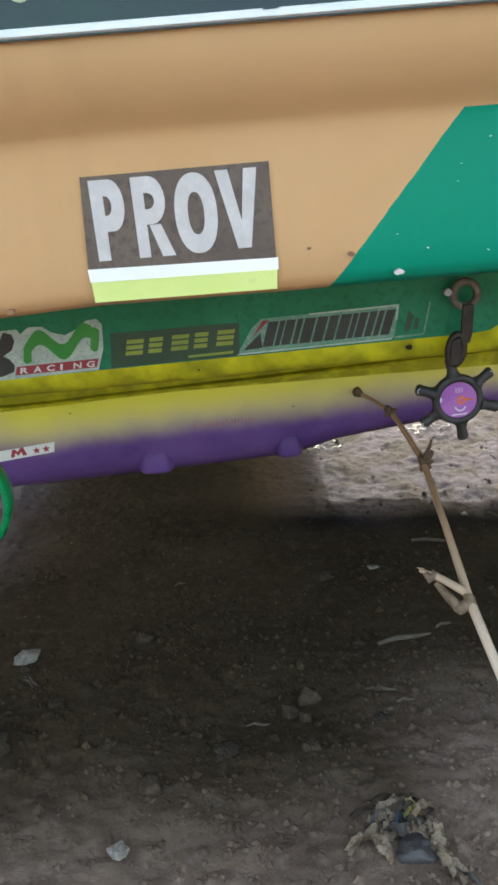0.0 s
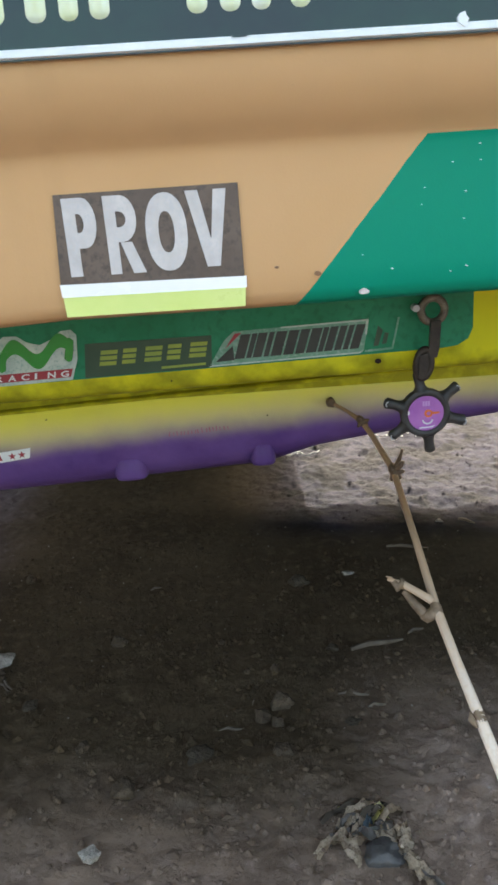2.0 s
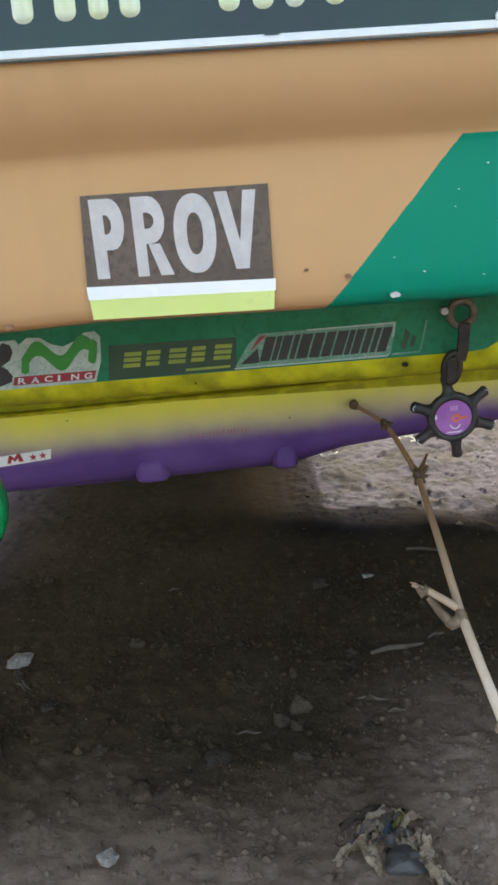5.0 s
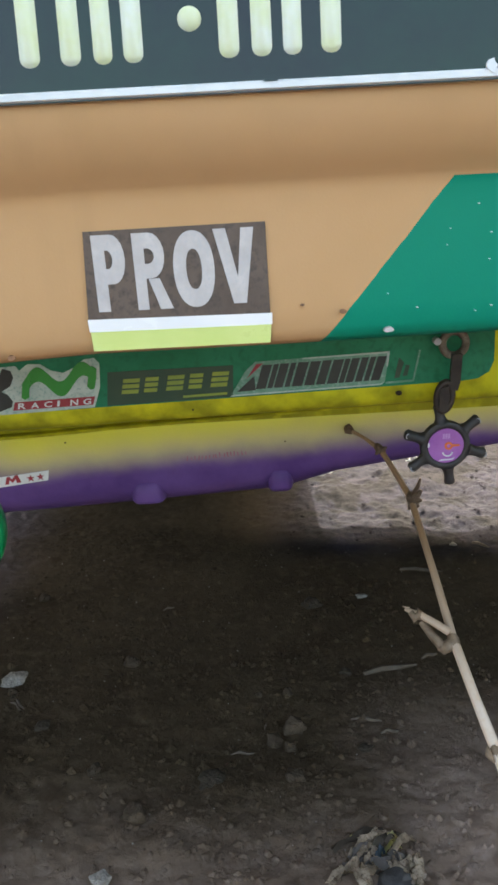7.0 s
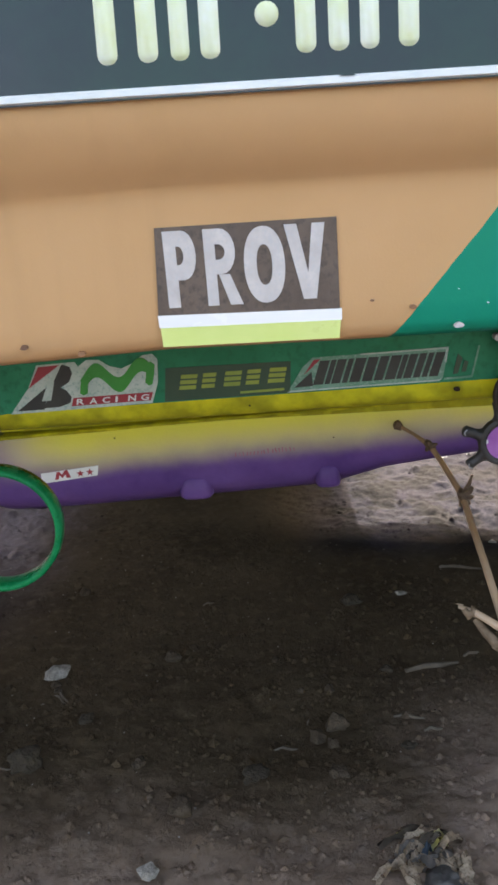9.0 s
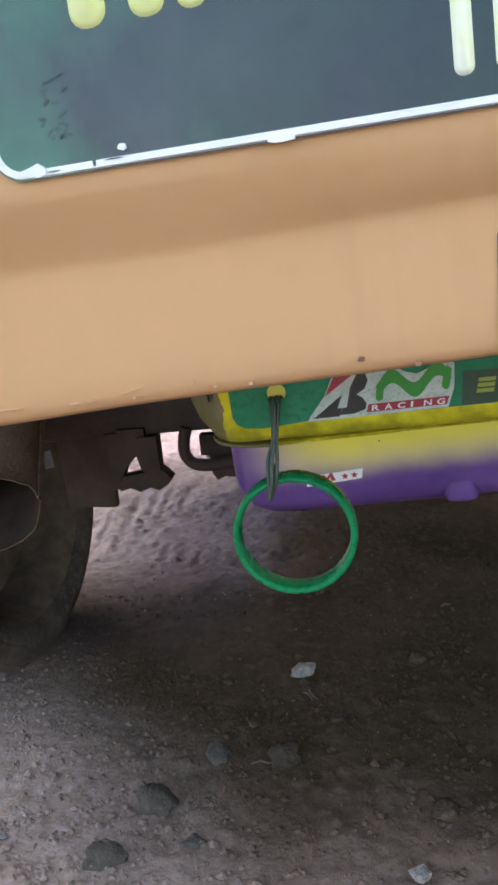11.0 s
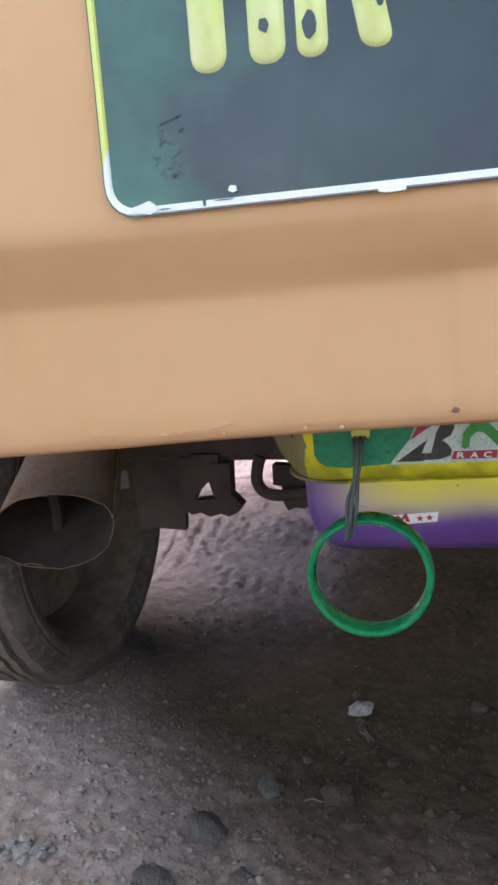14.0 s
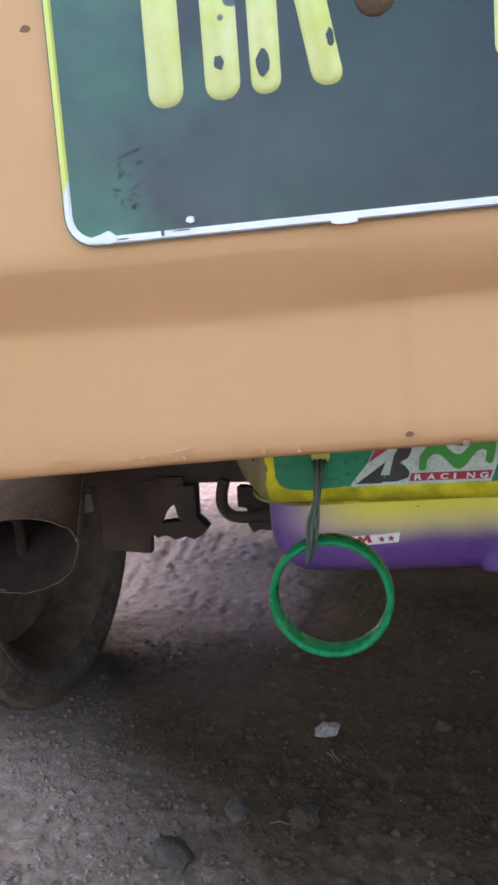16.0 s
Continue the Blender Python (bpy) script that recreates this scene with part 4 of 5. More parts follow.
for i in range(29):
    u = i / 28
    x = -0.0465 + 0.0430 * u
    c = 0.4553 + 0.0052 * math.cos((u - 0.22) / 0.62 * 2 * math.pi) + 0.0032 * u
    h = 0.0038 + 0.0007 * math.sin(u * math.pi)
    top_line.append((x, c + h))
    bot_line.append((x, c - h))
emb_part(bot_line + top_line[::-1], LEAF, "green_wave")
on_tape([(-0.0475, 0.4480), (-0.0466, 0.4535), (-0.0444, 0.4588), (-0.0405, 0.4590), (-0.0425, 0.4520), (-0.0430, 0.4478), (-0.0455, 0.4466)], LEAF, "green_hook", emb, 0.0018)
on_tape([(-0.0085, 0.4525), (-0.0068, 0.4610), (-0.0046, 0.4648), (-0.0020, 0.4628), (-0.0028, 0.4570), (-0.0042, 0.4512), (-0.0065, 0.4504)], LEAF, "green_hook", emb, 0.0018)
emb_part([(-0.0535, 0.4403), (-0.0062, 0.4413), (-0.0045, 0.4462), (-0.0520, 0.4452)], RED, "red_bar")
for i, ch in enumerate("RACING"):
    x = -0.0505 + i * 0.0077
    part("letter", glyph(ch, x, x + (0.0046 if ch != "I" else 0.0014), 0.4411 + i * 0.00012, 0.4446 + i * 0.00012, TY - 0.0016, 0.0002, 0.02, 0.0006), WHITE, emb)

# dark sticker with slanted lime shapes
dark = on_tape([(0.0020, 0.4398), (0.0765, 0.4411), (0.0775, 0.4600), (0.0040, 0.4600)], OLIVE, "dark_sticker", van, 0.0008, "faded dark sticker with slanted lime shapes")
for i in range(5):
    x = 0.0110 + i * 0.0131
    z = 0.4466 + 0.0003 * i
    for k in range(3):
        zz = z + k * 0.0033
        on_tape([(x + 0.0007 * k, zz), (x + 0.0098 + 0.0007 * k - 0.002 * (i % 2), zz), (x + 0.0103 + 0.0007 * k - 0.002 * (i % 2), zz + 0.0023), (x + 0.0005 + 0.0007 * k, zz + 0.0023)], LIME, "lime_bar", dark, 0.0012)
on_tape([(0.047, 0.4422), (0.073, 0.4428), (0.073, 0.4442), (0.047, 0.4436)], LIME, "thin_line", dark, 0.0012)

# pale torn sticker with black slanted shapes
pale = on_tape([(0.0748, 0.4413), (0.1640, 0.4432), (0.1665, 0.4452), (0.1695, 0.4632), (0.0905, 0.4612), (0.0845, 0.4560)], FADED, "pale_sticker", van, 0.0008, "torn pale sticker with slanted black shapes")
on_tape([(0.0850, 0.4515), (0.0910, 0.4600), (0.0950, 0.4602)], RED, "red_wedge", pale, 0.0012)
on_tape([(0.0790, 0.4440), (0.0895, 0.4530), (0.0900, 0.4444)], INK, "black_wedge", pale, 0.0012)
xb = 0.0900
for wd, gap in ((0.0058, 0.0010), (0.0030, 0.0008), (0.0052, 0.0012), (0.0030, 0.0012), (0.0062, 0.0012), (0.0058, 0.0012), (0.0052, 0.0012), (0.0060, 0.0009), (0.0030, 0.0009), (0.0046, 0.0012), (0.0040, 0.0012), (0.0030, 0.0012), (0.0052, 0.0014)):
    z = 0.4450 + 0.018 * (xb - 0.09)
    on_tape([(xb, z), (xb + wd, z), (xb + wd + 0.0046, z + 0.0142), (xb + 0.0046, z + 0.0142)], INK, "black_bar", pale, 0.0012)
    xb += wd + gap
on_tape([(0.0748, 0.4413), (0.1640, 0.4432), (0.1662, 0.4448), (0.1640, 0.4441), (0.0770, 0.4422)], FADED2, "pale_edge", pale, 0.0013)
on_tape([(0.1682, 0.4540), (0.1695, 0.4632), (0.1180, 0.4621), (0.1182, 0.4613), (0.1680, 0.4622), (0.1672, 0.4545)], FADED2, "pale_edge", pale, 0.0013)
on_tape([(0.1668, 0.4436), (0.1835, 0.4442), (0.1840, 0.4454), (0.1672, 0.4448)], FADED, "sticker_scrap", pale, 0.0009)
on_tape([(0.1838, 0.4444), (0.1878, 0.4628), (0.1868, 0.4630), (0.1828, 0.4446)], FADED, "sticker_scrap", pale, 0.0009)
on_tape([(0.1722, 0.4468), (0.1750, 0.4470), (0.1778, 0.4560), (0.1750, 0.4590)], OLIVE, "sticker_scrap", pale, 0.0009)
on_tape([(0.1772, 0.4478), (0.1798, 0.4480), (0.1812, 0.4540), (0.1790, 0.4545)], OLIVE, "sticker_scrap", pale, 0.0009)

# small sticker on the purple half
SY = 0.6428
small = part("small_sticker", slab([(-0.129, 0.3275), (-0.0815, 0.3325), (-0.0800, 0.3410), (-0.1285, 0.3365)], SY, 0.0006), WHITE, van, "small white sticker with red stars")
for cx in (-0.0955, -0.0875):
    st = [(cx + (0.0034 if i % 2 == 0 else 0.0014) * math.sin(i * math.pi / 5), 0.3350 + 0.1 * (cx + 0.0955) + (0.0034 if i % 2 == 0 else 0.0014) * math.cos(i * math.pi / 5)) for i in range(10)]
    part("star", slab(st, SY - 0.0007, 0.0003), RED, small)
part("red_shape", slab([(-0.1172, 0.3306), (-0.1152, 0.3372), (-0.1132, 0.3376), (-0.1110, 0.3350), (-0.1084, 0.3384), (-0.1062, 0.3388), (-0.1036, 0.3320), (-0.1072, 0.3318), (-0.1080, 0.3350), (-0.1108, 0.3318), (-0.1130, 0.3346), (-0.1142, 0.3309)], SY - 0.0007, 0.0003), RED, small)
FADED_RED = surf("faded_red", (0.30, 0.07, 0.10), (0.30, 0.14, 0.20), 120, 0.5)
rnd = random.Random(14)
for i in range(17):     # worn red print, no longer legible
    x, z, hgt = 0.0345 + i * 0.0030 + rnd.uniform(-0.0005, 0.0005), 0.3420 + i * 0.00016, rnd.uniform(0.0024, 0.0044)
    tilt = rnd.uniform(-0.0008, 0.0008)
    part("faded_mark", slab([(x, z), (x + 0.0008, z), (x + 0.0008 + tilt, z + hgt), (x + tilt, z + hgt)], 0.6430, 0.0003), FADED_RED, lower)

for cx, cz, cy, r_ in ((0.1748, 0.4375, TY - 0.0002, 0.0019), (0.1159, 0.3543, 0.6428, 0.0006), (-0.0639, 0.3639, 0.6428, 0.0006), (0.0520, 0.4342, TY + 0.0006, 0.0006)):
    part("rust_spot", slab([(cx + r_ * (1 + 0.3 * math.sin(k * 2.3)) * math.cos(k * 0.9), cz + 0.8 * r_ * math.sin(k * 0.9)) for k in range(7)], cy, 0.0008), SOOT, van)

# flat disc in place of a hole, its shade given by a dark colour
bm = bmesh.new()
bmesh.ops.create_circle(bm, cap_ends=True, segments=14, radius=0.0035)
bmesh.ops.transform(bm, matrix=Matrix.Translation((-0.1545, 0.4765, 0.455)) @ Vector((-0.85, -0.5, 0)).to_track_quat("Z", "Y").to_matrix().to_4x4(), verts=bm.verts[:])
part("hole_disc", bm, SOOT, van, "flat dark disc standing for a bolt hole")

# yellow plug from which the bangle hangs
bm = tube([(-0.107, 0.4640, 0.4575), (-0.107, 0.4615, 0.4575)], 0.0058, 18)
part("plug", bm, HOOK, van, "round yellow plug", 40)


# ---- wheels, exhaust and the parts under the floor ----
def wheel(x_in, x_out, yc, zc, name_label):
    """Tyre with shoulders, sidewall rings and tread ribs, on a dished rim."""
    w0, w1 = x_in, x_out
    sgn = 1 if w1 > w0 else -1
    W = abs(w1 - w0)
    S = 0.892
    prof = [(0.014, 0.196), (0.006, 0.202), (0.001, 0.212), (0.000, 0.219), (0.0018, 0.2205), (0.0018, 0.224), (0.001, 0.2255), (0.004, 0.238), (0.010, 0.247), (0.018, 0.2535), (0.026, 0.2565)]
    for c in (0.19, 0.32, 0.46, 0.62, 0.79):
        g = c * W
        prof += [(g - 0.0040, 0.2595), (g - 0.0030, 0.2470), (g + 0.0030, 0.2470), (g + 0.0040, 0.2595)]
    prof += [(W - a, r) for a, r in prof[:11][::-1]]
    bm = bmesh.new()
    K = 96
    rings = []
    for k in range(K):
        a = 2 * math.pi * k / K
        ring_v = []
        for i, (o, r) in enumerate(prof):
            rr = S * r - (0.0022 if (9 <= i <= len(prof) - 10 and k % 3 == 0) else 0)
            z = zc + rr * math.sin(a)
            ring_v.append(bm.verts.new((w0 + sgn * o, yc + rr * math.cos(a), z)))
        rings.append(ring_v)
    for k in range(K):
        a, b = rings[k], rings[(k + 1) % K]
        for i in range(len(prof) - 1):
            bm.faces.new((a[i], a[i + 1], b[i + 1], b[i]))
    hub = new("wheel")
    hub.parent = van
    tagged(hub, name_label)
    part("tyre", bm, RUBBER, hub, "worn black tyre dusted with soil", 35)
    bm = bmesh.new()
    rp = [(0.013, 0.197), (0.016, 0.1945), (0.022, 0.187), (0.045, 0.179), (0.085, 0.172), (0.088, 0.13), (0.075, 0.10), (0.065, 0.094), (0.065, 0.0)]
    rings = [[bm.verts.new((w0 + sgn * o, yc + S * r * math.cos(2 * math.pi * k / 40), zc + S * r * math.sin(2 * math.pi * k / 40))) for k in range(40)] for o, r in rp[:-1]]
    for a, b in zip(rings, rings[1:]):
        for k in range(40):
            bm.faces.new((a[k], a[(k + 1) % 40], b[(k + 1) % 40], b[k]))
    bm.faces.new(rings[-1])
    part("rim", bm, RIM, hub, "grimy brown steel rim", 40)


wheel(-0.542, -0.686, 0.915, 0.250, "rear wheel with a worn muddy tyre")
wheel(0.70, 0.84, 0.925, 0.187, "rear wheel with a worn tyre")

# oval tail pipe with a torn rim
bm = bmesh.new()
K = 48
ring_spec = [(0.600, 0.0), (0.604, 0.0), (0.63, 0.012), (0.66, 0.026), (0.70, 0.045), (0.76, 0.066), (0.90, 0.085)]
outer, inner = [], []
for n_, (y, rise) in enumerate(ring_spec):
    o, q = [], []
    mx_, mz_, slim = -0.4205 - 0.23 * (y - 0.6), 0.3350 + rise, 1.0 - 1.7 * (min(y, 0.7) - 0.6)
    for k in range(K):
        a = 2 * math.pi * k / K
        dz = 0.0360 * math.copysign(abs(math.sin(a)) ** 0.9, math.sin(a))
        dx = slim * 0.0625 * math.copysign(abs(math.cos(a)) ** 0.85, math.cos(a)) + 0.35 * dz
        ragged = 0.007 * noise.noise(Vector((math.cos(a) * 2.5, math.sin(a) * 2.5, 4))) + 0.004 * noise.noise(Vector((math.cos(a) * 9, math.sin(a) * 9, 4))) if n_ == 0 else 0
        dent = 1 + 0.02 * noise.noise(Vector((math.cos(a) * 1.5, math.sin(a) * 1.5, y * 20)))
        o.append(bm.verts.new((mx_ + dx * dent, y + ragged, mz_ + dz * dent)))
        q.append(bm.verts.new((mx_ + dx * dent * 0.982, y + ragged, mz_ + dz * dent * 0.972)))
    outer.append(o)
    inner.append(q)
for a, b in zip(outer, outer[1:]):
    for k in range(K):
        bm.faces.new((a[k], a[(k + 1) % K], b[(k + 1) % K], b[k]))
for k in range(K):
    bm.faces.new((outer[0][k], outer[0][(k + 1) % K], inner[0][(k + 1) % K], inner[0][k]))
bore = bmesh.new()
liner = [[bore.verts.new(v.co + Vector((0, 0.0002, 0))) for v in r] for r in inner]
for a, b in zip(liner, liner[1:]):
    for k in range(K):
        bore.faces.new((a[k], b[k], b[(k + 1) % K], a[(k + 1) % K]))
bore.faces.new(liner[-1])
seam_at = [r[3].co.copy() for r in outer[:6]]
bmesh.ops.delete(bm, geom=[v for r in inner[1:] for v in r], context="VERTS")
pipe = part("exhaust_pipe", bm, RUST, van, "rusty oval tail pipe with a torn rim", 50)
part("bore", bore, SOOT, pipe, "sooty inside of the pipe", 50)
part("baffle", tube(spline([(-0.464, 0.668, 0.350), (-0.450, 0.655, 0.355), (-0.4420, 0.650, 0.345), (-0.4425, 0.648, 0.314)], 4), 0.0055, 8), SOOT, pipe)
bm = bmesh.new()
rows_ = [[bm.verts.new(p), bm.verts.new(p + Vector((0.0035, 0.001, 0.001))), bm.verts.new(p + Vector((0.0035, 0.0025, 0.001))), bm.verts.new(p + Vector((0, 0.0015, 0)))] for p in seam_at]
for a, b in zip(rows_, rows_[1:]):
    for k in range(4):
        bm.faces.new((a[k], b[k], b[(k + 1) % 4], a[(k + 1) % 4]))
bm.faces.new(rows_[0])
bm.faces.new(rows_[-1][::-1])
part("seam_flange", bm, RUST, pipe, "thin rusty seam strip")
part("weld_seam", tube([p + Vector((0.0002, -0.0006, 0.0004)) for p in seam_at], 0.0008, 6), EDGE, pipe, "raised pale seam", 60)
part("torn_lip", tube(spline([(-0.4560, 0.603, 0.301), (-0.4470, 0.600, 0.3035), (-0.4370, 0.603, 0.3005)], 4), 0.0009, 6), RUST, pipe, "torn rusty edge", 60)
# added plate whose grey stands for lit ground seen through a gap
part("gap_plate", slab([(-0.3765, 0.3545), (-0.3680, 0.3560), (-0.3685, 0.3725), (-0.3770, 0.3715)], 0.664, 0.002), surf("gap_grey", (0.20, 0.19, 0.19), (0.15, 0.14, 0.14), 60, 0.6), van, "small grey plate standing for a gap onto lit ground")

# underbody
part("cross_beam", box(-0.68, 0.80, 0.80, 0.88, 0.339, 0.43, 0.006), CHASSIS, van)
part("chassis_rail", box(-0.56, -0.50, 0.80, 1.40, 0.43, 0.505, 0.006), CHASSIS, van)
part("chassis_rail", box(0.57, 0.64, 0.62, 1.58, 0.42, 0.505, 0.006), CHASSIS, van)
part("mud_flap", slab([(-0.432, 0.262), (-0.376, 0.2585), (-0.374, 0.279), (-0.366, 0.2795), (-0.362, 0.345), (-0.432, 0.345)], 0.812, 0.010), CHASSIS, van, "dark grimy plate")
post = [(-0.3335, 0.340), (-0.3315, 0.330), (-0.3360, 0.322), (-0.3340, 0.306), (-0.3300, 0.3005), (-0.3420, 0.2990), (-0.3560, 0.2975), (-0.3640, 0.2900), (-0.3625, 0.2810), (-0.3500, 0.2840), (-0.3400, 0.2790), (-0.3270, 0.2830), (-0.3180, 0.2795), (-0.3070, 0.2850),
        (-0.3020, 0.2920), (-0.3085, 0.3000), (-0.3130, 0.3040), (-0.3110, 0.340)]
part("spring_shackle", slab(post, 0.806, 0.016), CHASSIS, van, "jagged steel shackle")
part("shackle_arm", slab([(-0.372, 0.345), (-0.352, 0.345), (-0.350, 0.312), (-0.358, 0.296), (-0.372, 0.286)], 0.808, 0.012), CHASSIS, van)
part("gusset", slab([(-0.3555, 0.3496), (-0.3245, 0.3491), (-0.3305, 0.3054), (-0.3347, 0.3025), (-0.3363, 0.3096), (-0.3379, 0.3187), (-0.3431, 0.315), (-0.3504, 0.3083), (-0.3569, 0.2986), (-0.361, 0.2968)], 0.805, 0.012), CHASSIS, van)
part("tow_hook", tube(spline([(-0.279, 0.80, 0.345), (-0.284, 0.80, 0.330), (-0.285, 0.80, 0.315), (-0.277, 0.80, 0.304), (-0.262, 0.80, 0.301), (-0.240, 0.80, 0.303), (-0.21, 0.80, 0.307)], 5), 0.0066, 10), CHASSIS, van, "bent steel hook", 60)
part("hook_bracket", slab([(-0.2723, 0.3296), (-0.2734, 0.3067), (-0.2635, 0.3052), (-0.2634, 0.2852), (-0.2588, 0.2769), (-0.2496, 0.2805), (-0.2387, 0.279), (-0.2344, 0.3278)], 0.83, 0.012), CHASSIS, van)

# ---- things that hang from the van ----
bangle = thing("bangle", "green plastic bangle hanging on a dark cord from the tank", "bangle", LEAN @ Matrix.Translation((-0.105, 0.452, 0.3690)))
bm = bmesh.new()
K = 72
rot = Matrix.Rotation(radians(4), 3, "Z") @ Matrix.Rotation(radians(-3), 3, "X")
prof = [(r * 0.972, y) for r, y in ((0.0358, -0.0064), (0.0364, -0.0082), (0.0384, -0.0088), (0.0398, -0.0076), (0.0404, 0.0), (0.0398, 0.0076), (0.0384, 0.0088), (0.0364, 0.0082), (0.0358, 0.0064), (0.0355, 0.0))]
rings = [[bm.verts.new(rot @ Vector((r * math.cos(2 * math.pi * k / K), y, r * math.sin(2 * math.pi * k / K)))) for r, y in prof] for k in range(K)]
for k in range(K):
    a, b = rings[k], rings[(k + 1) % K]
    for i in range(len(prof)):
        bm.faces.new((a[i], a[(i + 1) % len(prof)], b[(i + 1) % len(prof)], b[i]))
part("hoop", bm, JADE, bangle, "glossy green hoop, scuffed below", 60)
for i, (dx, dy) in enumerate(((-0.0016, 0.0), (0.0, -0.0018), (0.0016, 0.0006))):
    pts = [(-0.0035 + dx, 0.0075 + dy, 0.087), (-0.0030 + dx * 1.2, 0.003 + dy, 0.080), (-0.0045 + dx * 0.6, -0.002 + dy, 0.063), (-0.0070 + dx * 1.8, -0.006 + dy, 0.050), (-0.0085 + dx * 1.2, -0.009 + dy, 0.036), (-0.0115 + dx * 0.4, -0.0085 + dy, 0.0262)]
    part("cord_strand", tube(spline(pts, 6), 0.00125, 7), CORD, bangle, "", 70)
for k, (kx, kz, kr) in enumerate(((-0.0062, 0.0850, 0.0016), (-0.0036, 0.0842, 0.0019), (-0.0010, 0.0850, 0.0016), (0.0008, 0.0862, 0.0012))):
    part("cord_knot", tube([(kx, 0.0062, kz + 0.001), (kx + 0.0008, 0.0052, kz), (kx + 0.0016, 0.0062, kz - 0.0012)], [kr * 0.7, kr, kr * 0.5], 8), CORD, bangle, "", 60)
part("cord_loop", tube(spline([(-0.0115, -0.0085, 0.0265), (-0.0105, -0.002, 0.0305), (-0.010, 0.006, 0.035), (-0.0095, 0.0068, 0.042), (-0.0085, 0.0, 0.0455), (-0.0085, -0.008, 0.042)], 5), 0.0012, 7), CORD, bangle, "", 70)

helm = thing("toy_wheel", "black toy ship's wheel with a violet face on a short chain", "ornament", LEAN @ Matrix.Translation((0.2005, 0.4535, 0.4068)))
bm = bmesh.new()
prof = [(0.0, 0.0035), (0.0128, 0.0035), (0.0146, 0.0022), (0.0150, 0.0), (0.0144, -0.0028), (0.0128, -0.0036), (0.0112, -0.0030), (0.0108, -0.0022), (0.0, -0.0022)]
K = 40
rings = [[bm.verts.new((r * math.cos(2 * math.pi * k / K), y, r * math.sin(2 * math.pi * k / K))) for k in range(K)] for r, y in prof[1:-1]]
for a, b in zip(rings, rings[1:]):
    for k in range(K):
        bm.faces.new((a[k], a[(k + 1) % K], b[(k + 1) % K], b[k]))
bm.faces.new(rings[0])
bm.faces.new(rings[-1])
part("hub", bm, BLACK, helm, "", 50)
part("face_disc", tube([(0, -0.0020, 0), (0, -0.0028, 0)], 0.0106, 36), FACE, helm, "violet disc with faded white marks", 30)
for ang in (38, -16, -82, -146, 162, 100):
    a = radians(ang)
    d = Vector((math.cos(a), 0, math.sin(a)))
    part("spoke", tube([d * 0.0138, d * 0.0160, d * 0.0185, d * 0.0215, d * 0.0240, d * 0.0252], [0.0048, 0.0034, 0.0030, 0.0032, 0.0034, 0.0022], 10), BLACK, helm, "", 60)
for ang in (38, -16, 162, -146):
    a = radians(ang)
    cx, cz = 0.0232 * math.cos(a), 0.0232 * math.sin(a)
    rim_arc = [(cx + 0.0020 * math.cos(a + b), cz + 0.0020 * math.sin(a + b)) for b in np.linspace(-1.2, 1.2, 7)] + [(cx + 0.0014 * math.cos(a + b), cz + 0.0014 * math.sin(a + b)) for b in np.linspace(1.2, -1.2, 7)]
    part("wear_mark", slab(rim_arc, -0.0034, 0.0004), DULL_PLASTIC, helm, "pale worn tip")
bm = bmesh.new()
o = [(0.0024 * math.cos(2 * math.pi * k / 20) + 0.0015, 0.0024 * math.sin(2 * math.pi * k / 20)) for k in range(20)]
q = [(0.0012 * math.cos(2 * math.pi * k / 20) + 0.0015, 0.0012 * math.sin(2 * math.pi * k / 20)) for k in range(20)]
vo, vi = [bm.verts.new((x, -0.0033, z)) for x, z in o], [bm.verts.new((x, -0.0033, z)) for x, z in q]
vb = [bm.verts.new((x, -0.0027, z)) for x, z in o]
for k in range(20):
    bm.faces.new((vo[k], vo[(k + 1) % 20], vi[(k + 1) % 20], vi[k]))
    bm.faces.new((vo[k], vb[k], vb[(k + 1) % 20], vo[(k + 1) % 20]))
part("pointer_ring", bm, ORANGE, helm)
part("pointer", slab([(0.0035, -0.0007), (0.0080, -0.0003), (0.0080, 0.0006), (0.0035, 0.0009)], -0.0027, 0.0006), ORANGE, helm)
part("white_mark", slab([(-0.0044, -0.0092), (0.0040, -0.0088), (0.0055, -0.0074), (0.0030, -0.0082), (-0.0030, -0.0083)], -0.0027, 0.0004), WHITE, helm)
arc = [(0.0033 * math.cos(radians(a)) + 0.001, -0.0035 + 0.0033 * math.sin(radians(a))) for a in range(190, 351, 20)] + [(0.0025 * math.cos(radians(a)) + 0.001, -0.0035 + 0.0025 * math.sin(radians(a))) for a in range(350, 189, -20)]
part("white_mark", slab(arc, -0.0027, 0.0004), WHITE, helm)
part("white_mark", slab([(-0.0108, -0.0006), (-0.0096, 0.0002), (-0.0099, 0.0024), (-0.0107, 0.0020)], -0.0027, 0.0004), WHITE, helm)
for i in range(3):
    part("white_mark", slab([(-0.002 + i * 0.0016, 0.0045), (-0.0008 + i * 0.0016, 0.0045), (-0.0008 + i * 0.0016, 0.0075), (-0.002 + i * 0.0016, 0.0075)], -0.0027, 0.0003), surf("faded_violet", (0.5, 0.3, 0.55), (0.42, 0.2, 0.48), 80, 0.5) if i == 0 else bpy.data.materials["faded_violet"], helm)


def link_ring(cx, cz, rx, rz, r, y, turn, parent, name, material, n=28):
    pts = []
    for k in range(n + 1):
        a = 2 * math.pi * k / n
        x, z = rx * math.cos(a), rz * math.sin(a)
        t = radians(turn)
        pts.append((cx + x * math.cos(t) - z * math.sin(t), y, cz + x * math.sin(t) + z * math.cos(t)))
    part(name, tube(pts, r, 8, cap=False), material, parent, "", 70)


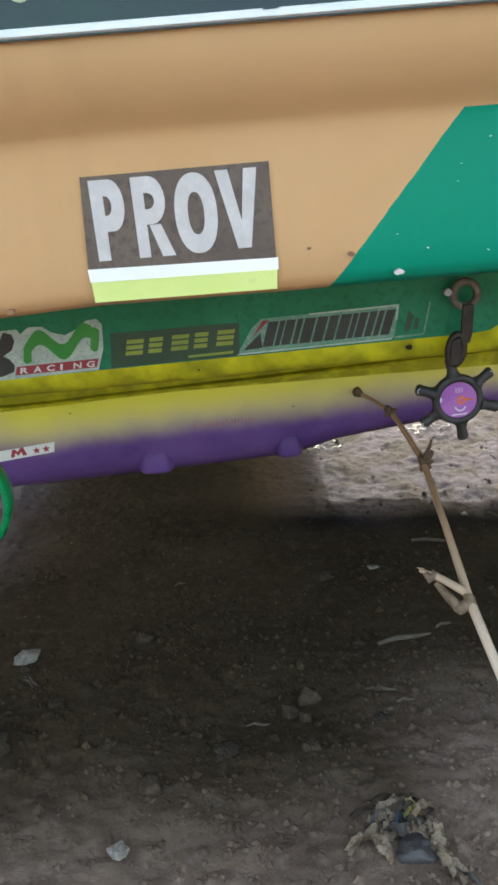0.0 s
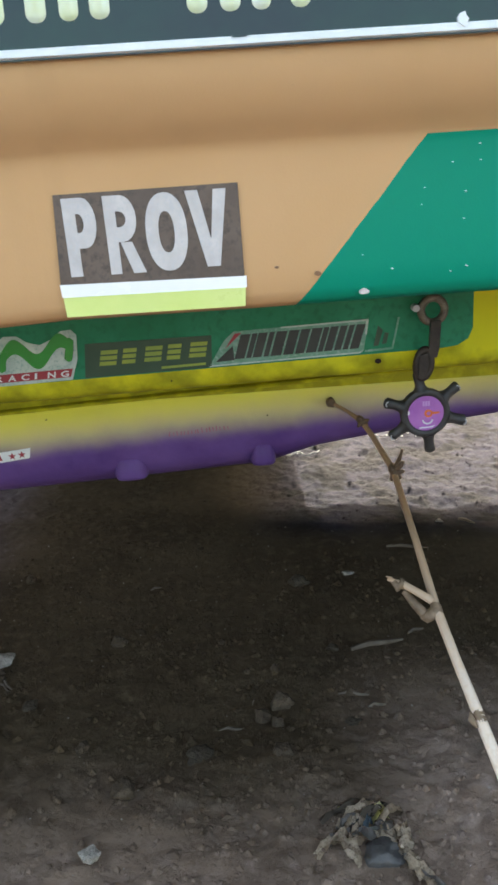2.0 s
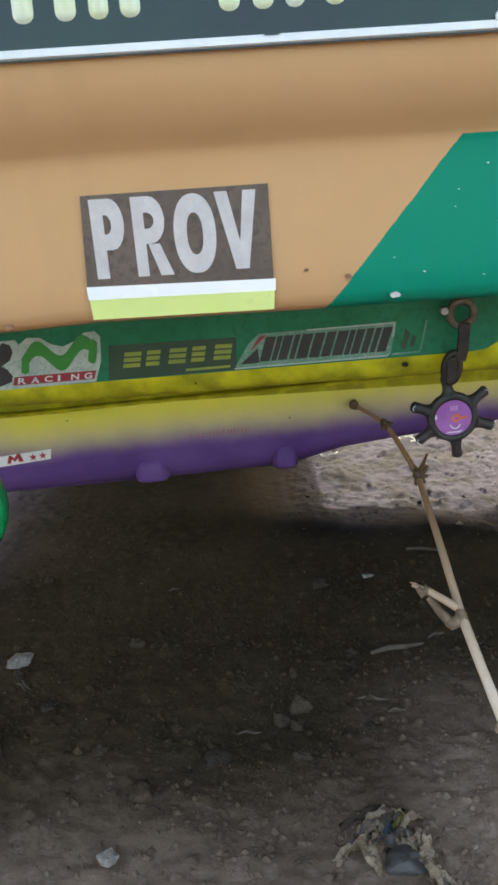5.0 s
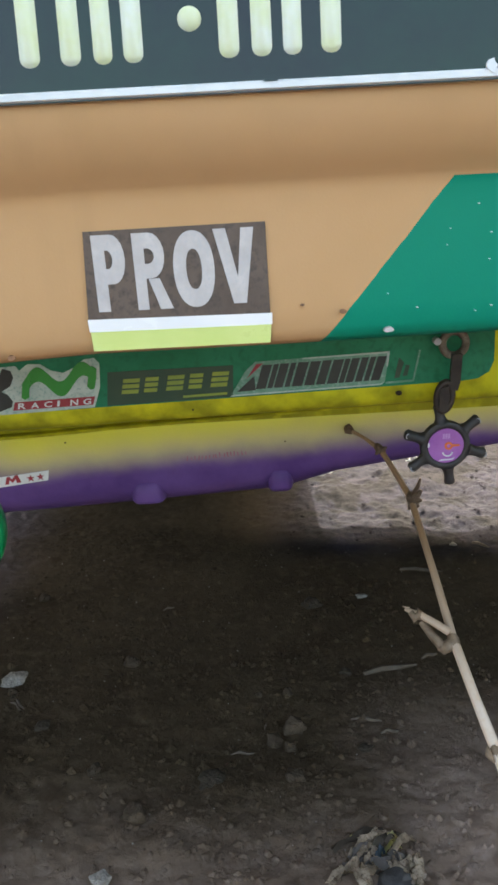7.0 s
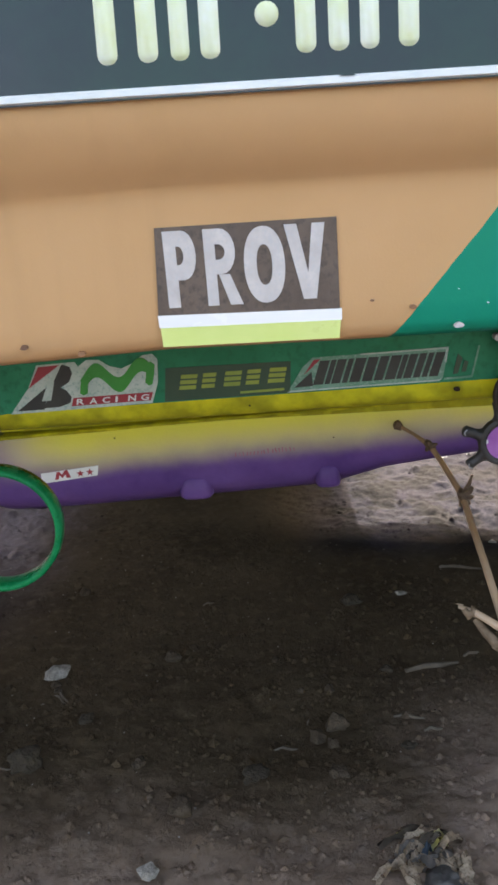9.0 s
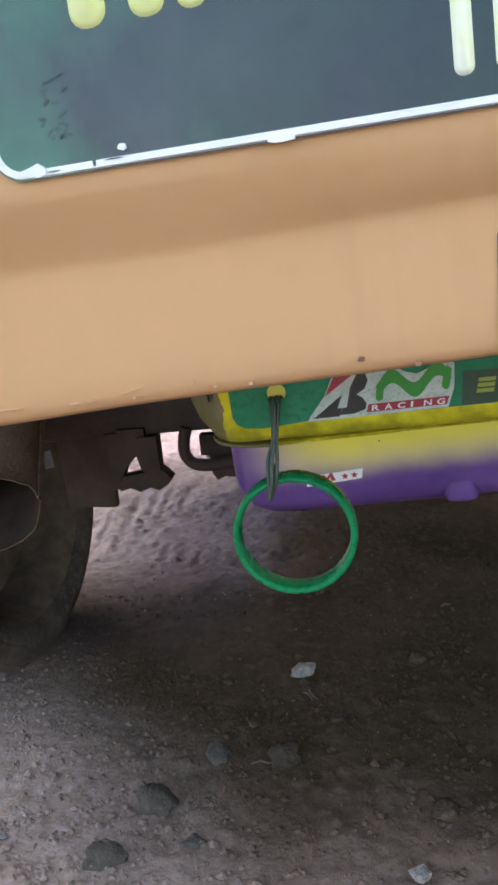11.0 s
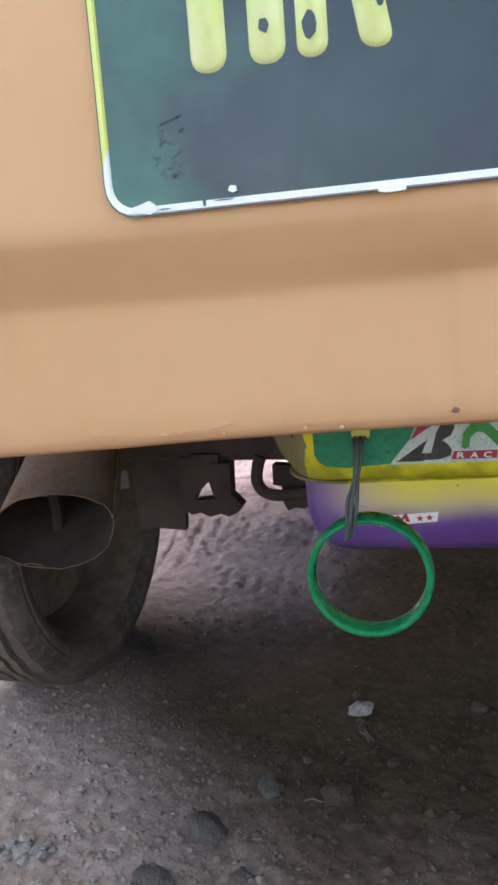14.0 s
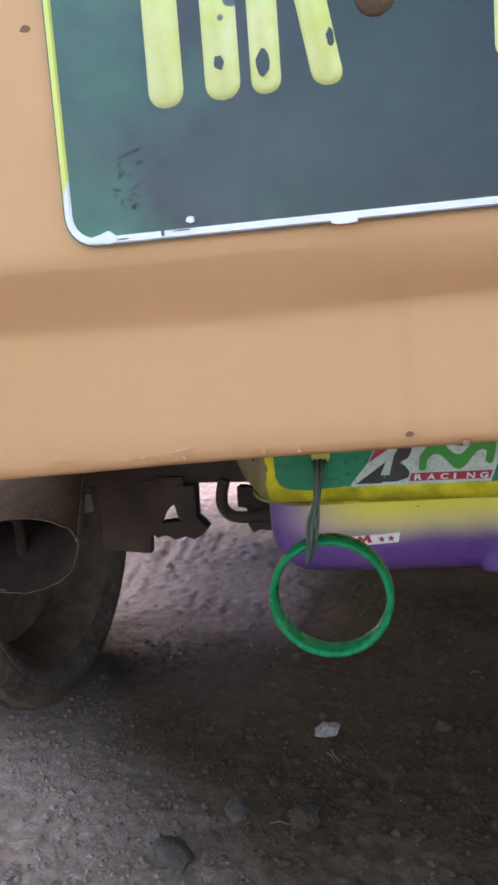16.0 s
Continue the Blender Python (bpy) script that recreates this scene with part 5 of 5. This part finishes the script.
DARKSTEEL = surf("dark_link_steel", (0.02, 0.016, 0.015), (0.06, 0.045, 0.035), 90, 0.5, 0.4, 0.3, 400, spots=(0.35, 0.3, 0.26), spot_scale=200, spot_cut=0.62)
EYELET = surf("worn_brown_eyelet", (0.11, 0.085, 0.06), (0.24, 0.20, 0.155), 160, 0.5, 0.2, 0.3, 500, c3=(0.055, 0.04, 0.03))
link_ring(0.0046, 0.0605, 0.0068, 0.0070, 0.0023, 0.0010, 0, helm, "eyelet", EYELET)
part("eyelet_bolt", tube([(-0.0055, 0.004, 0.0625), (-0.0055, -0.002, 0.0625)], 0.0021, 10), DULL_PLASTIC, helm, "", 50)
part("chain_link", slab([(0.0025, 0.055), (0.0085, 0.055), (0.0075, 0.039), (0.0060, 0.0335), (0.0015, 0.0345), (0.0018, 0.044)], -0.001, 0.003), DARKSTEEL, helm)
link_ring(-0.0012, 0.0300, 0.0042, 0.0085, 0.0022, -0.002, -8, helm, "chain_link", DARKSTEEL)
part("chain_link", slab([(-0.0045, 0.0355), (0.0005, 0.0370), (0.0015, 0.0300), (-0.0005, 0.0225), (-0.0048, 0.0225)], -0.002, 0.003), DARKSTEEL, helm)

# ---- the cane, placed along the camera's view rays and posed leaning on the tank ----
cane = thing("cane", "dry jointed bamboo cane leaning on the tank", "cane")
C = [(0.174, 0.6365, 0.3712), (0.1855, 0.626, 0.3668), (0.196, 0.615, 0.361), (0.2022, 0.603, 0.353), (0.2085, 0.589, 0.343), (0.214, 0.575, 0.334), (0.220, 0.520, 0.3015), (0.2242, 0.470, 0.2732), (0.2285, 0.4335, 0.2570), (0.2330, 0.396, 0.2420), (0.3021, -0.181, 0.004)]
R = [0.0017, 0.0014, 0.0023, 0.0021, 0.0022, 0.0024, 0.0026, 0.0029, 0.0031, 0.0035, 0.0055]
for a, b in ((0, 2), (2, 5), (5, 7), (7, 10)):
    rad = R[a:b + 1]
    if a == 7:
        rad[0] *= 1.1
    part("internode", tube([Vector(p) for p in C[a:b + 1]], rad, 16), CANE, cane, "", 60)


def knuckle(i, wide, long):
    """A swollen joint round point i of the cane, with a ragged ring."""
    p = Vector(C[i])
    d = (Vector(C[min(i + 1, 10)]) - Vector(C[i - 1])).normalized()
    bm = tube([p + d * R[i] * long * u for u in (-1.3, -0.9, -0.45, -0.1, 0.15, 0.5, 0.9, 1.3)], [R[i] * w for w in (0.96, 1 + (wide - 1) * 0.6, wide, wide * 0.93, wide * 1.02, wide * 0.97, 1 + (wide - 1) * 0.5, 0.98)], 14)
    for v in bm.verts:
        v.co += (v.co - p) * 0.10 * noise.noise(v.co * 420)
    part("joint", bm, NODE, cane, "rough brown joint", 50)


for i, wide, long in ((2, 1.45, 1.7), (5, 1.45, 1.9), (7, 1.28, 1.5), (9, 1.07, 0.9)):
    knuckle(i, wide, long)
p = Vector(C[0])
part("tip_knob", tube([p + Vector((-0.003, 0.001, 0.001)), p + Vector((-0.0015, 0, 0.0008)), p, p + Vector((0.003, -0.002, -0.002))], [0.0024, 0.0044, 0.0040, 0.0022], 10), NODE, cane, "", 60)
# a broken side shoot: two short split twigs from the main joint
B = [(0.221, 0.472, 0.2795), (0.2025, 0.484, 0.2868), (0.2168, 0.4688, 0.2698), (0.2045, 0.4825, 0.2815), (0.1945, 0.489, 0.2876)]
part("twig", tube([B[0], Vector(B[0]).lerp(Vector(B[1]), 0.5) + Vector((0, -0.001, 0.0006)), B[1]], [0.0030, 0.0026, 0.0025], 10), CANE, cane, "", 60)
part("twig", tube([B[2], Vector(B[2]).lerp(Vector(B[3]), 0.5) + Vector((0, 0, -0.0007)), B[3]], [0.0034, 0.0030, 0.0022], 10), NODE, cane, "", 60)
part("joint_swelling", tube([Vector(C[7]), Vector(C[7]) + Vector((-0.0040, -0.002, -0.0018)), Vector(B[2]) + Vector((-0.0004, -0.001, -0.0006)), Vector(B[2]) + Vector((-0.003, 0.001, -0.0012))], [0.0036, 0.0042, 0.0038, 0.0016], 10), NODE, cane, "", 60)
bm = tube([Vector(B[1]) + Vector((0.003, -0.001, -0.002)), Vector(B[1]), Vector(B[3]).lerp(Vector(B[1]), 0.6) + Vector((-0.003, 0, -0.0005)), Vector(B[1]) + Vector((-0.005, 0.002, 0.0005))], [0.0030, 0.0040, 0.0036, 0.0020], 10)
part("twig_knob", bm, NODE, cane, "", 60)
part("twig", tube([B[1], B[4]], [0.0019, 0.0013], 7), CANE, cane, "", 60)
part("splinter", tube([Vector(B[4]) + Vector((0.003, 0, 0.0008)), Vector(B[4]) + Vector((-0.0015, 0.001, 0.0016))], [0.0008, 0.0003], 5), CANE, cane, "", 60)
# dry bud scales round the upper joints
for i, scales in ((5, ((-0.0040, 0.004, 0.0022), (0.0050, 0.0185, 0.0016), (0.0062, 0.009, 0.0024), (0.0050, -0.005, 0.0024), (0.0072, 0.001, 0.0022), (-0.0022, -0.007, 0.0018))), (2, ((-0.003, 0.005, 0.0016), (0.0045, 0.003, 0.0018), (-0.004, -0.003, 0.0016)))):
    p = Vector(C[i])
    for dx, dz, r in scales:
        part("bud", tube([p, p + Vector((dx * 0.7, -0.004, dz * 0.6)), p + Vector((dx, -0.005, dz))], [r * 1.3, r, r * 0.5], 7), NODE, cane, "", 60)
# pale ring above the small lower joint
p, d = Vector(C[9]), (Vector(C[9]) - Vector(C[8])).normalized()
part("leaf_scar", tube([p + Vector((-0.0045, -0.0020, 0.001)) - d * 0.005, p + Vector((-0.0058, -0.0022, 0.001)), p + Vector((-0.0040, -0.0018, 0)) + d * 0.005], [0.0006, 0.0022, 0.0008], 8), NODE, cane, "small grey leaf scar", 60)

# ---- loose things on the ground ----
def on_ground(x, y):
    return soil_height(x, y)


for i, (x, y, r, flat, dark_one) in enumerate([(0.14, 0.75, 0.01548, 0.75, 0), (0.12, 0.73, 0.01076, 0.8, 0), (0.136, 0.717, 0.008158, 0.8, 0), (-0.014, 0.612, 0.01488, 0.6, 0), (-0.061, 0.679, 0.006629, 0.7, 0), (-0.045, 0.879, 0.01065, 0.7, 0), (0.14, 0.812, 0.008141, 0.7, 0), (-0.183, 1.052, 0.00899, 0.8, 0), (0.137, 0.669, 0.01387, 0.35, 0), (0.08, 0.876, 0.005321, 0.7, 0), (0.188, 1.026, 0.01365, 0.6, 1), (-0.171, 0.818, 0.006162, 0.7, 0), (0.056, 0.667, 0.01431, 0.3, 1), (0.212, 0.863, 0.007141, 0.6, 1), (0.108, 0.809, 0.004719, 0.8, 0), (0.215, 0.716, 0.008276, 0.4, 1), (-0.294, 0.622, 0.02267, 0.55, 1), (-0.173, 0.682, 0.01718, 0.7, 1), (-0.045, 0.884, 0.009976, 0.8, 0), (-0.058, 0.684, 0.007261, 0.8, 0), (-0.318, 0.543, 0.02009, 0.5, 1), (-0.246, 0.692, 0.01573, 0.4, 1), (-0.174, 0.829, 0.00691, 0.7, 0), (-0.266, 0.829, 0.007037, 0.6, 1), (-0.126, 0.756, 0.009707, 0.4, 1), (-0.24, 0.569, 0.01138, 0.5, 1), (-0.218, 0.741, 0.007149, 0.6, 0)]):
    bm = lump_mesh(r, i + 1, flat) if dark_one else stone_mesh(r, i + 1, flat)
    lit_one = x < -0.22 and y < 0.72
    me_ob = part("stone", bm, LIT_STONE if lit_one else STONE_DARK if dark_one else STONE, None, "", 45)
    me_ob.matrix_world = Matrix.Translation((x, y, on_ground(x, y) + r * flat * (0.02 if lit_one else 0.2 if dark_one else 0.4))) @ Matrix.Rotation(i * 1.9, 4, "Z")
    tagged(me_ob, "grey stone half sunk in soil, toned lighter for the lit side" if lit_one else "dark rough stone half sunk in soil" if dark_one else "grey-brown angular stone lying on the soil", "stone", "stones on the ground")
for i, (x, y, r, flat) in enumerate([(-0.176, 0.856, 0.0178, 0.28), (0.259, 1.041, 0.009839, 0.3), (-0.0365, 0.547, 0.0105, 0.7), (0.429, 1.21, 0.007564, 0.3)]):
    bm = stone_mesh(r, i + 52, flat, 2, 0.6)
    me_ob = part("stone_chip", bm, CHIP, None, "", 25)
    me_ob.matrix_world = Matrix.Translation((x, y, on_ground(x, y) + r * flat * 0.6)) @ Matrix.Rotation(i * 1.1, 4, "Z")
    tagged(me_ob, "pale chip of broken rendering on dark soil", "stone chip", "pale chips")
for i, (x, y, r, flat) in enumerate([(-0.458, 0.550, 0.0120, 0.45), (-0.443, 0.559, 0.0100, 0.5), (-0.474, 0.557, 0.0085, 0.5), (-0.433, 0.551, 0.0070, 0.6), (-0.463, 0.568, 0.0072, 0.6), (-0.484, 0.547, 0.0065, 0.6), (-0.449, 0.540, 0.0065, 0.6), (-0.470, 0.543, 0.0075, 0.5), (-0.428, 0.560, 0.0050, 0.6), (-0.490, 0.556, 0.0050, 0.6), (-0.440, 0.571, 0.0045, 0.7), (-0.456, 0.561, 0.0060, 0.7)]):
    me_ob = part("rubble_lump", stone_mesh(r, i + 71, flat, 2, 0.5), RUBBLE, None, "", 40)
    me_ob.matrix_world = Matrix.Translation((x, y, on_ground(x, y) + r * flat * 0.45)) @ Matrix.Rotation(i * 1.3, 4, "Z")
    tagged(me_ob, "grey lump of crumbled rendering in a heap on soil", "rubble", "grey rubble")
for i, (x, y, ln, ang, r) in enumerate([(0.359, 1.118, 0.06158, -8, 0.002639), (0.266, 0.861, 0.06848, 15, 0.003604), (0.476, 1.215, 0.02874, -40, 0.002395), (0.222, 0.765, 0.03315, -5, 0.001989), (0.087, 0.711, 0.02482, 5, 0.001551), (0.244, 0.743, 0.01965, 10, 0.001965), (-0.164, 0.802, 0.02701, -45, 0.001351), (-0.165, 0.81, 0.03059, -50, 0.001699), (-0.195, 0.677, 0.02456, 10, 0.001228), (0.319, 0.888, 0.02234, 25, 0.002234), (-0.008, 1.023, 0.01583, 30, 0.001583), (0.112, 0.757, 0.01422, 80, 0.0009698)]):
    d = Vector((math.cos(radians(ang)), math.sin(radians(ang)), 0))
    c = Vector((x, y, on_ground(x, y) + r))
    pts = [c - d * ln / 2, c - d * ln * 0.15 + Vector((0, 0.003, 0.001)), c + d * ln * 0.2 + Vector((0, -0.002, 0.0015)), c + d * ln / 2]
    ob = part("dry_stalk", tube(pts, [r * 0.7, r, r * 0.9, r * 0.4], 6), STRAW, None, "", 60)
    tagged(ob, "dry pale plant stalk lying on soil", "stalk", "dry stalks")

# crumpled litter: bent strips of paper and film
heap = thing("litter", "crumpled dirty paper and plastic litter on soil", "litter", Matrix.Translation((0.198, 0.553, 0.0)))
rnd = random.Random(5)


def strip(cx, cy, length, width, ang, hgt, m, seed, curl=0.6):
    bm = bmesh.new()
    n = 9
    d = Vector((math.cos(ang), math.sin(ang), 0))
    s = Vector((-d.y, d.x, 0))
    rows_ = []
    for i in range(n):
        u = i / (n - 1) - 0.5
        row = []
        for j in range(4):
            v = j / 3 - 0.5
            p = Vector((cx, cy, 0)) + d * u * length + s * v * width * (1 + 0.4 * noise.noise(Vector((u * 4, seed, 2))))
            p.z = 0.004 + hgt * (1 - (2 * u) ** 2) * curl + 0.010 * noise.noise(Vector((u * 5 + seed, v * 3, seed))) + 0.004
            row.append(bm.verts.new(p))
        rows_.append(row)
    for a, b in zip(rows_, rows_[1:]):
        for j in range(3):
            bm.faces.new((a[j], a[j + 1], b[j + 1], b[j]))
    bmesh.ops.solidify(bm, geom=bm.faces[:], thickness=0.0008)
    part("scrap", bm, m, heap, "", 50)


for i in range(9):
    a = rnd.uniform(0, 6.28)
    rr = rnd.uniform(0.004, 0.030)
    strip(rr * math.cos(a) * 1.2, rr * math.sin(a) * 0.9, rnd.uniform(0.018, 0.045), rnd.uniform(0.005, 0.013), rnd.uniform(0, 3.14), rnd.uniform(0.004, 0.016), (PAPER, PAPER, FILM, PAPER2)[i % 4] if i % 8 != 7 else PAPER, i * 1.7)
strip(0.008, 0.022, 0.045, 0.012, 0.5, 0.014, PAPER, 3.3)
strip(0.012, 0.004, 0.040, 0.014, 0.4, 0.010, FILM, 8.3)
strip(0.004, 0.010, 0.010, 0.005, 0.9, 0.018, surf("blue_film", (0.07, 0.10, 0.135), (0.10, 0.14, 0.18), 60, 0.5), 2.1)
strip(0.016, 0.021, 0.017, 0.010, 0.3, 0.016, PAPER2, 5.1)
for k in range(5):
    f = rnd.uniform(-0.4, 0.4)
    strip(-0.0225 + 0.045 * f, 0.06 * f, rnd.uniform(0.028, 0.055), rnd.uniform(0.006, 0.011), 0.93 + rnd.uniform(-0.3, 0.3), rnd.uniform(0.006, 0.012), (PAPER, FILM, PAPER)[k % 3], 21.7 + k)
    strip(0.0215 + 0.053 * f, -0.013 - 0.085 * f, rnd.uniform(0.028, 0.055), rnd.uniform(0.006, 0.011), -1.01 + rnd.uniform(-0.3, 0.3), rnd.uniform(0.006, 0.012), (PAPER, PAPER, FILM)[k % 3], 31.7 + k)
bm = stone_mesh(0.021, 91, 0.40, 3, 0.2)
bmesh.ops.translate(bm, verts=bm.verts[:], vec=(0.012, -0.022, 0.009))
part("film_bundle", bm, DARK_FILM, heap, "dark wad of wet film", 60)
for k in range(4):
    strip(-0.012 + 0.012 * k, 0.030 - 0.004 * k, 0.052 - 0.006 * k, 0.008, 0.42 + 0.07 * k, 0.012 + 0.003 * k, PAPER if k % 2 else STRAW, 11.3 + k)

for i, (x, y, w_, h_, gap) in enumerate(((0.256, 1.560, 0.024, 0.020, 0.9), (0.225, 1.548, 0.012, 0.010, 2.4), (0.425, 1.618, 0.020, 0.014, 2.6), (0.492, 1.650, 0.022, 0.018, 0.7), (0.455, 1.640, 0.014, 0.010, 2.2))):
    pts = []
    for k in range(15):     # an open wobbling loop
        t = gap + (6.28 - gap) * k / 14 + i * 1.3
        q = 1 + 0.55 * noise.noise(Vector((k * 0.55, i * 7.0, 3)))
        px, py = x + w_ * q * math.cos(t), y + h_ * q * math.sin(t)
        pts.append(Vector((px, py, on_ground(px, py) + 0.0035 + 0.003 * abs(math.sin(t * 1.5)))))
    ob = part("plastic_scrap", tube(spline(pts, 3), 0.0013, 6), DULL_PLASTIC, None, "", 60)
    tagged(ob, "curled loop of white plastic strip on the soil", "plastic scrap", "plastic scraps")

# gravel: small crumbs of soil and stone, too many to count
rnd = random.Random(11)
V, F = [], []
ICO = [Vector(v) for v in ((0, 0, 1), (0.9, 0, 0.2), (0.3, 0.85, 0.2), (-0.75, 0.5, 0.2), (-0.7, -0.55, 0.2), (0.3, -0.85, 0.2), (0, 0, -0.6))]
TRI = [(0, 1, 2), (0, 2, 3), (0, 3, 4), (0, 4, 5), (0, 5, 1), (6, 2, 1), (6, 3, 2), (6, 4, 3), (6, 5, 4), (6, 1, 5)]
for i in range(31650):
    if i < 13000:
        y = 0.42 + 1.5 * rnd.random() ** 1.6
        x = rnd.uniform(-0.95, 0.65)
    else:       # loose crumbs beside the wheel
        x, y = rnd.uniform(-0.75, 0.45), 0.44 + 0.85 * rnd.random() ** 1.5
    dens = 0.5 + noise.noise(Vector((x * 5, y * 5, 9)))
    if rnd.random() > (dens + 0.35) * min(1.0, max(0.4, 1.9 - y)):
        continue
    if y > 1.05 and x < -0.2 and rnd.random() < 0.8:
        continue
    r = 0.0007 + (0.0052 if i < 13000 else 0.0038) * rnd.random() ** 4.2
    o = len(V)
    z = soil_height(x, y) + r * 0.15
    t = rnd.uniform(0, 6.28)
    for p in ICO:
        k = r * rnd.uniform(0.7, 1.3)
        V.append((x + k * (p.x * math.cos(t) - p.y * math.sin(t)), y + k * (p.x * math.sin(t) + p.y * math.cos(t)), z + k * p.z * 0.7))
    F += [tuple(o + j for j in f) for f in TRI]
for i in range(520):        # larger clods of the same soil
    x, y = rnd.uniform(-0.6, 0.42), 0.46 + 0.62 * rnd.random()
    r = 0.0022 + 0.0052 * rnd.random() ** 2.5
    o, z = len(V), soil_height(x, y) + r * 0.1
    t, sx = rnd.uniform(0, 6.28), rnd.uniform(0.8, 1.5)
    for p in ICO:
        k = r * rnd.uniform(0.65, 1.3)
        a, b = p.x * sx, p.y
        V.append((x + k * (a * math.cos(t) - b * math.sin(t)), y + k * (a * math.sin(t) + b * math.cos(t)), z + k * p.z * 0.8))
    F += [tuple(o + j for j in f) for f in TRI]
me = bpy.data.meshes.new("gravel")
me.from_pydata(V, [], F)
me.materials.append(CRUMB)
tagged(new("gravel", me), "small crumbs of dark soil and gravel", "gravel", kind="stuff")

# tiny pale grains whose colour stands for glints on the soil
rnd = random.Random(29)
V, F = [], []
for i in range(760):
    x, y = rnd.uniform(-0.7, 0.45), 0.44 + 0.8 * rnd.random() ** 1.3
    r = 0.0004 + 0.0009 * rnd.random() ** 3
    o, z = len(V), soil_height(x, y) + r * 0.4
    for p in ICO:
        k = r * rnd.uniform(0.7, 1.3)
        V.append((x + k * p.x, y + k * p.y, z + k * p.z))
    F += [tuple(o + j for j in f) for f in TRI]
me = bpy.data.meshes.new("glint_grains")
me.from_pydata(V, [], F)
me.materials.append(CHIP)
tagged(new("glint_grains", me), "scattered pale grains standing for glints on dark soil", "grit", kind="stuff")
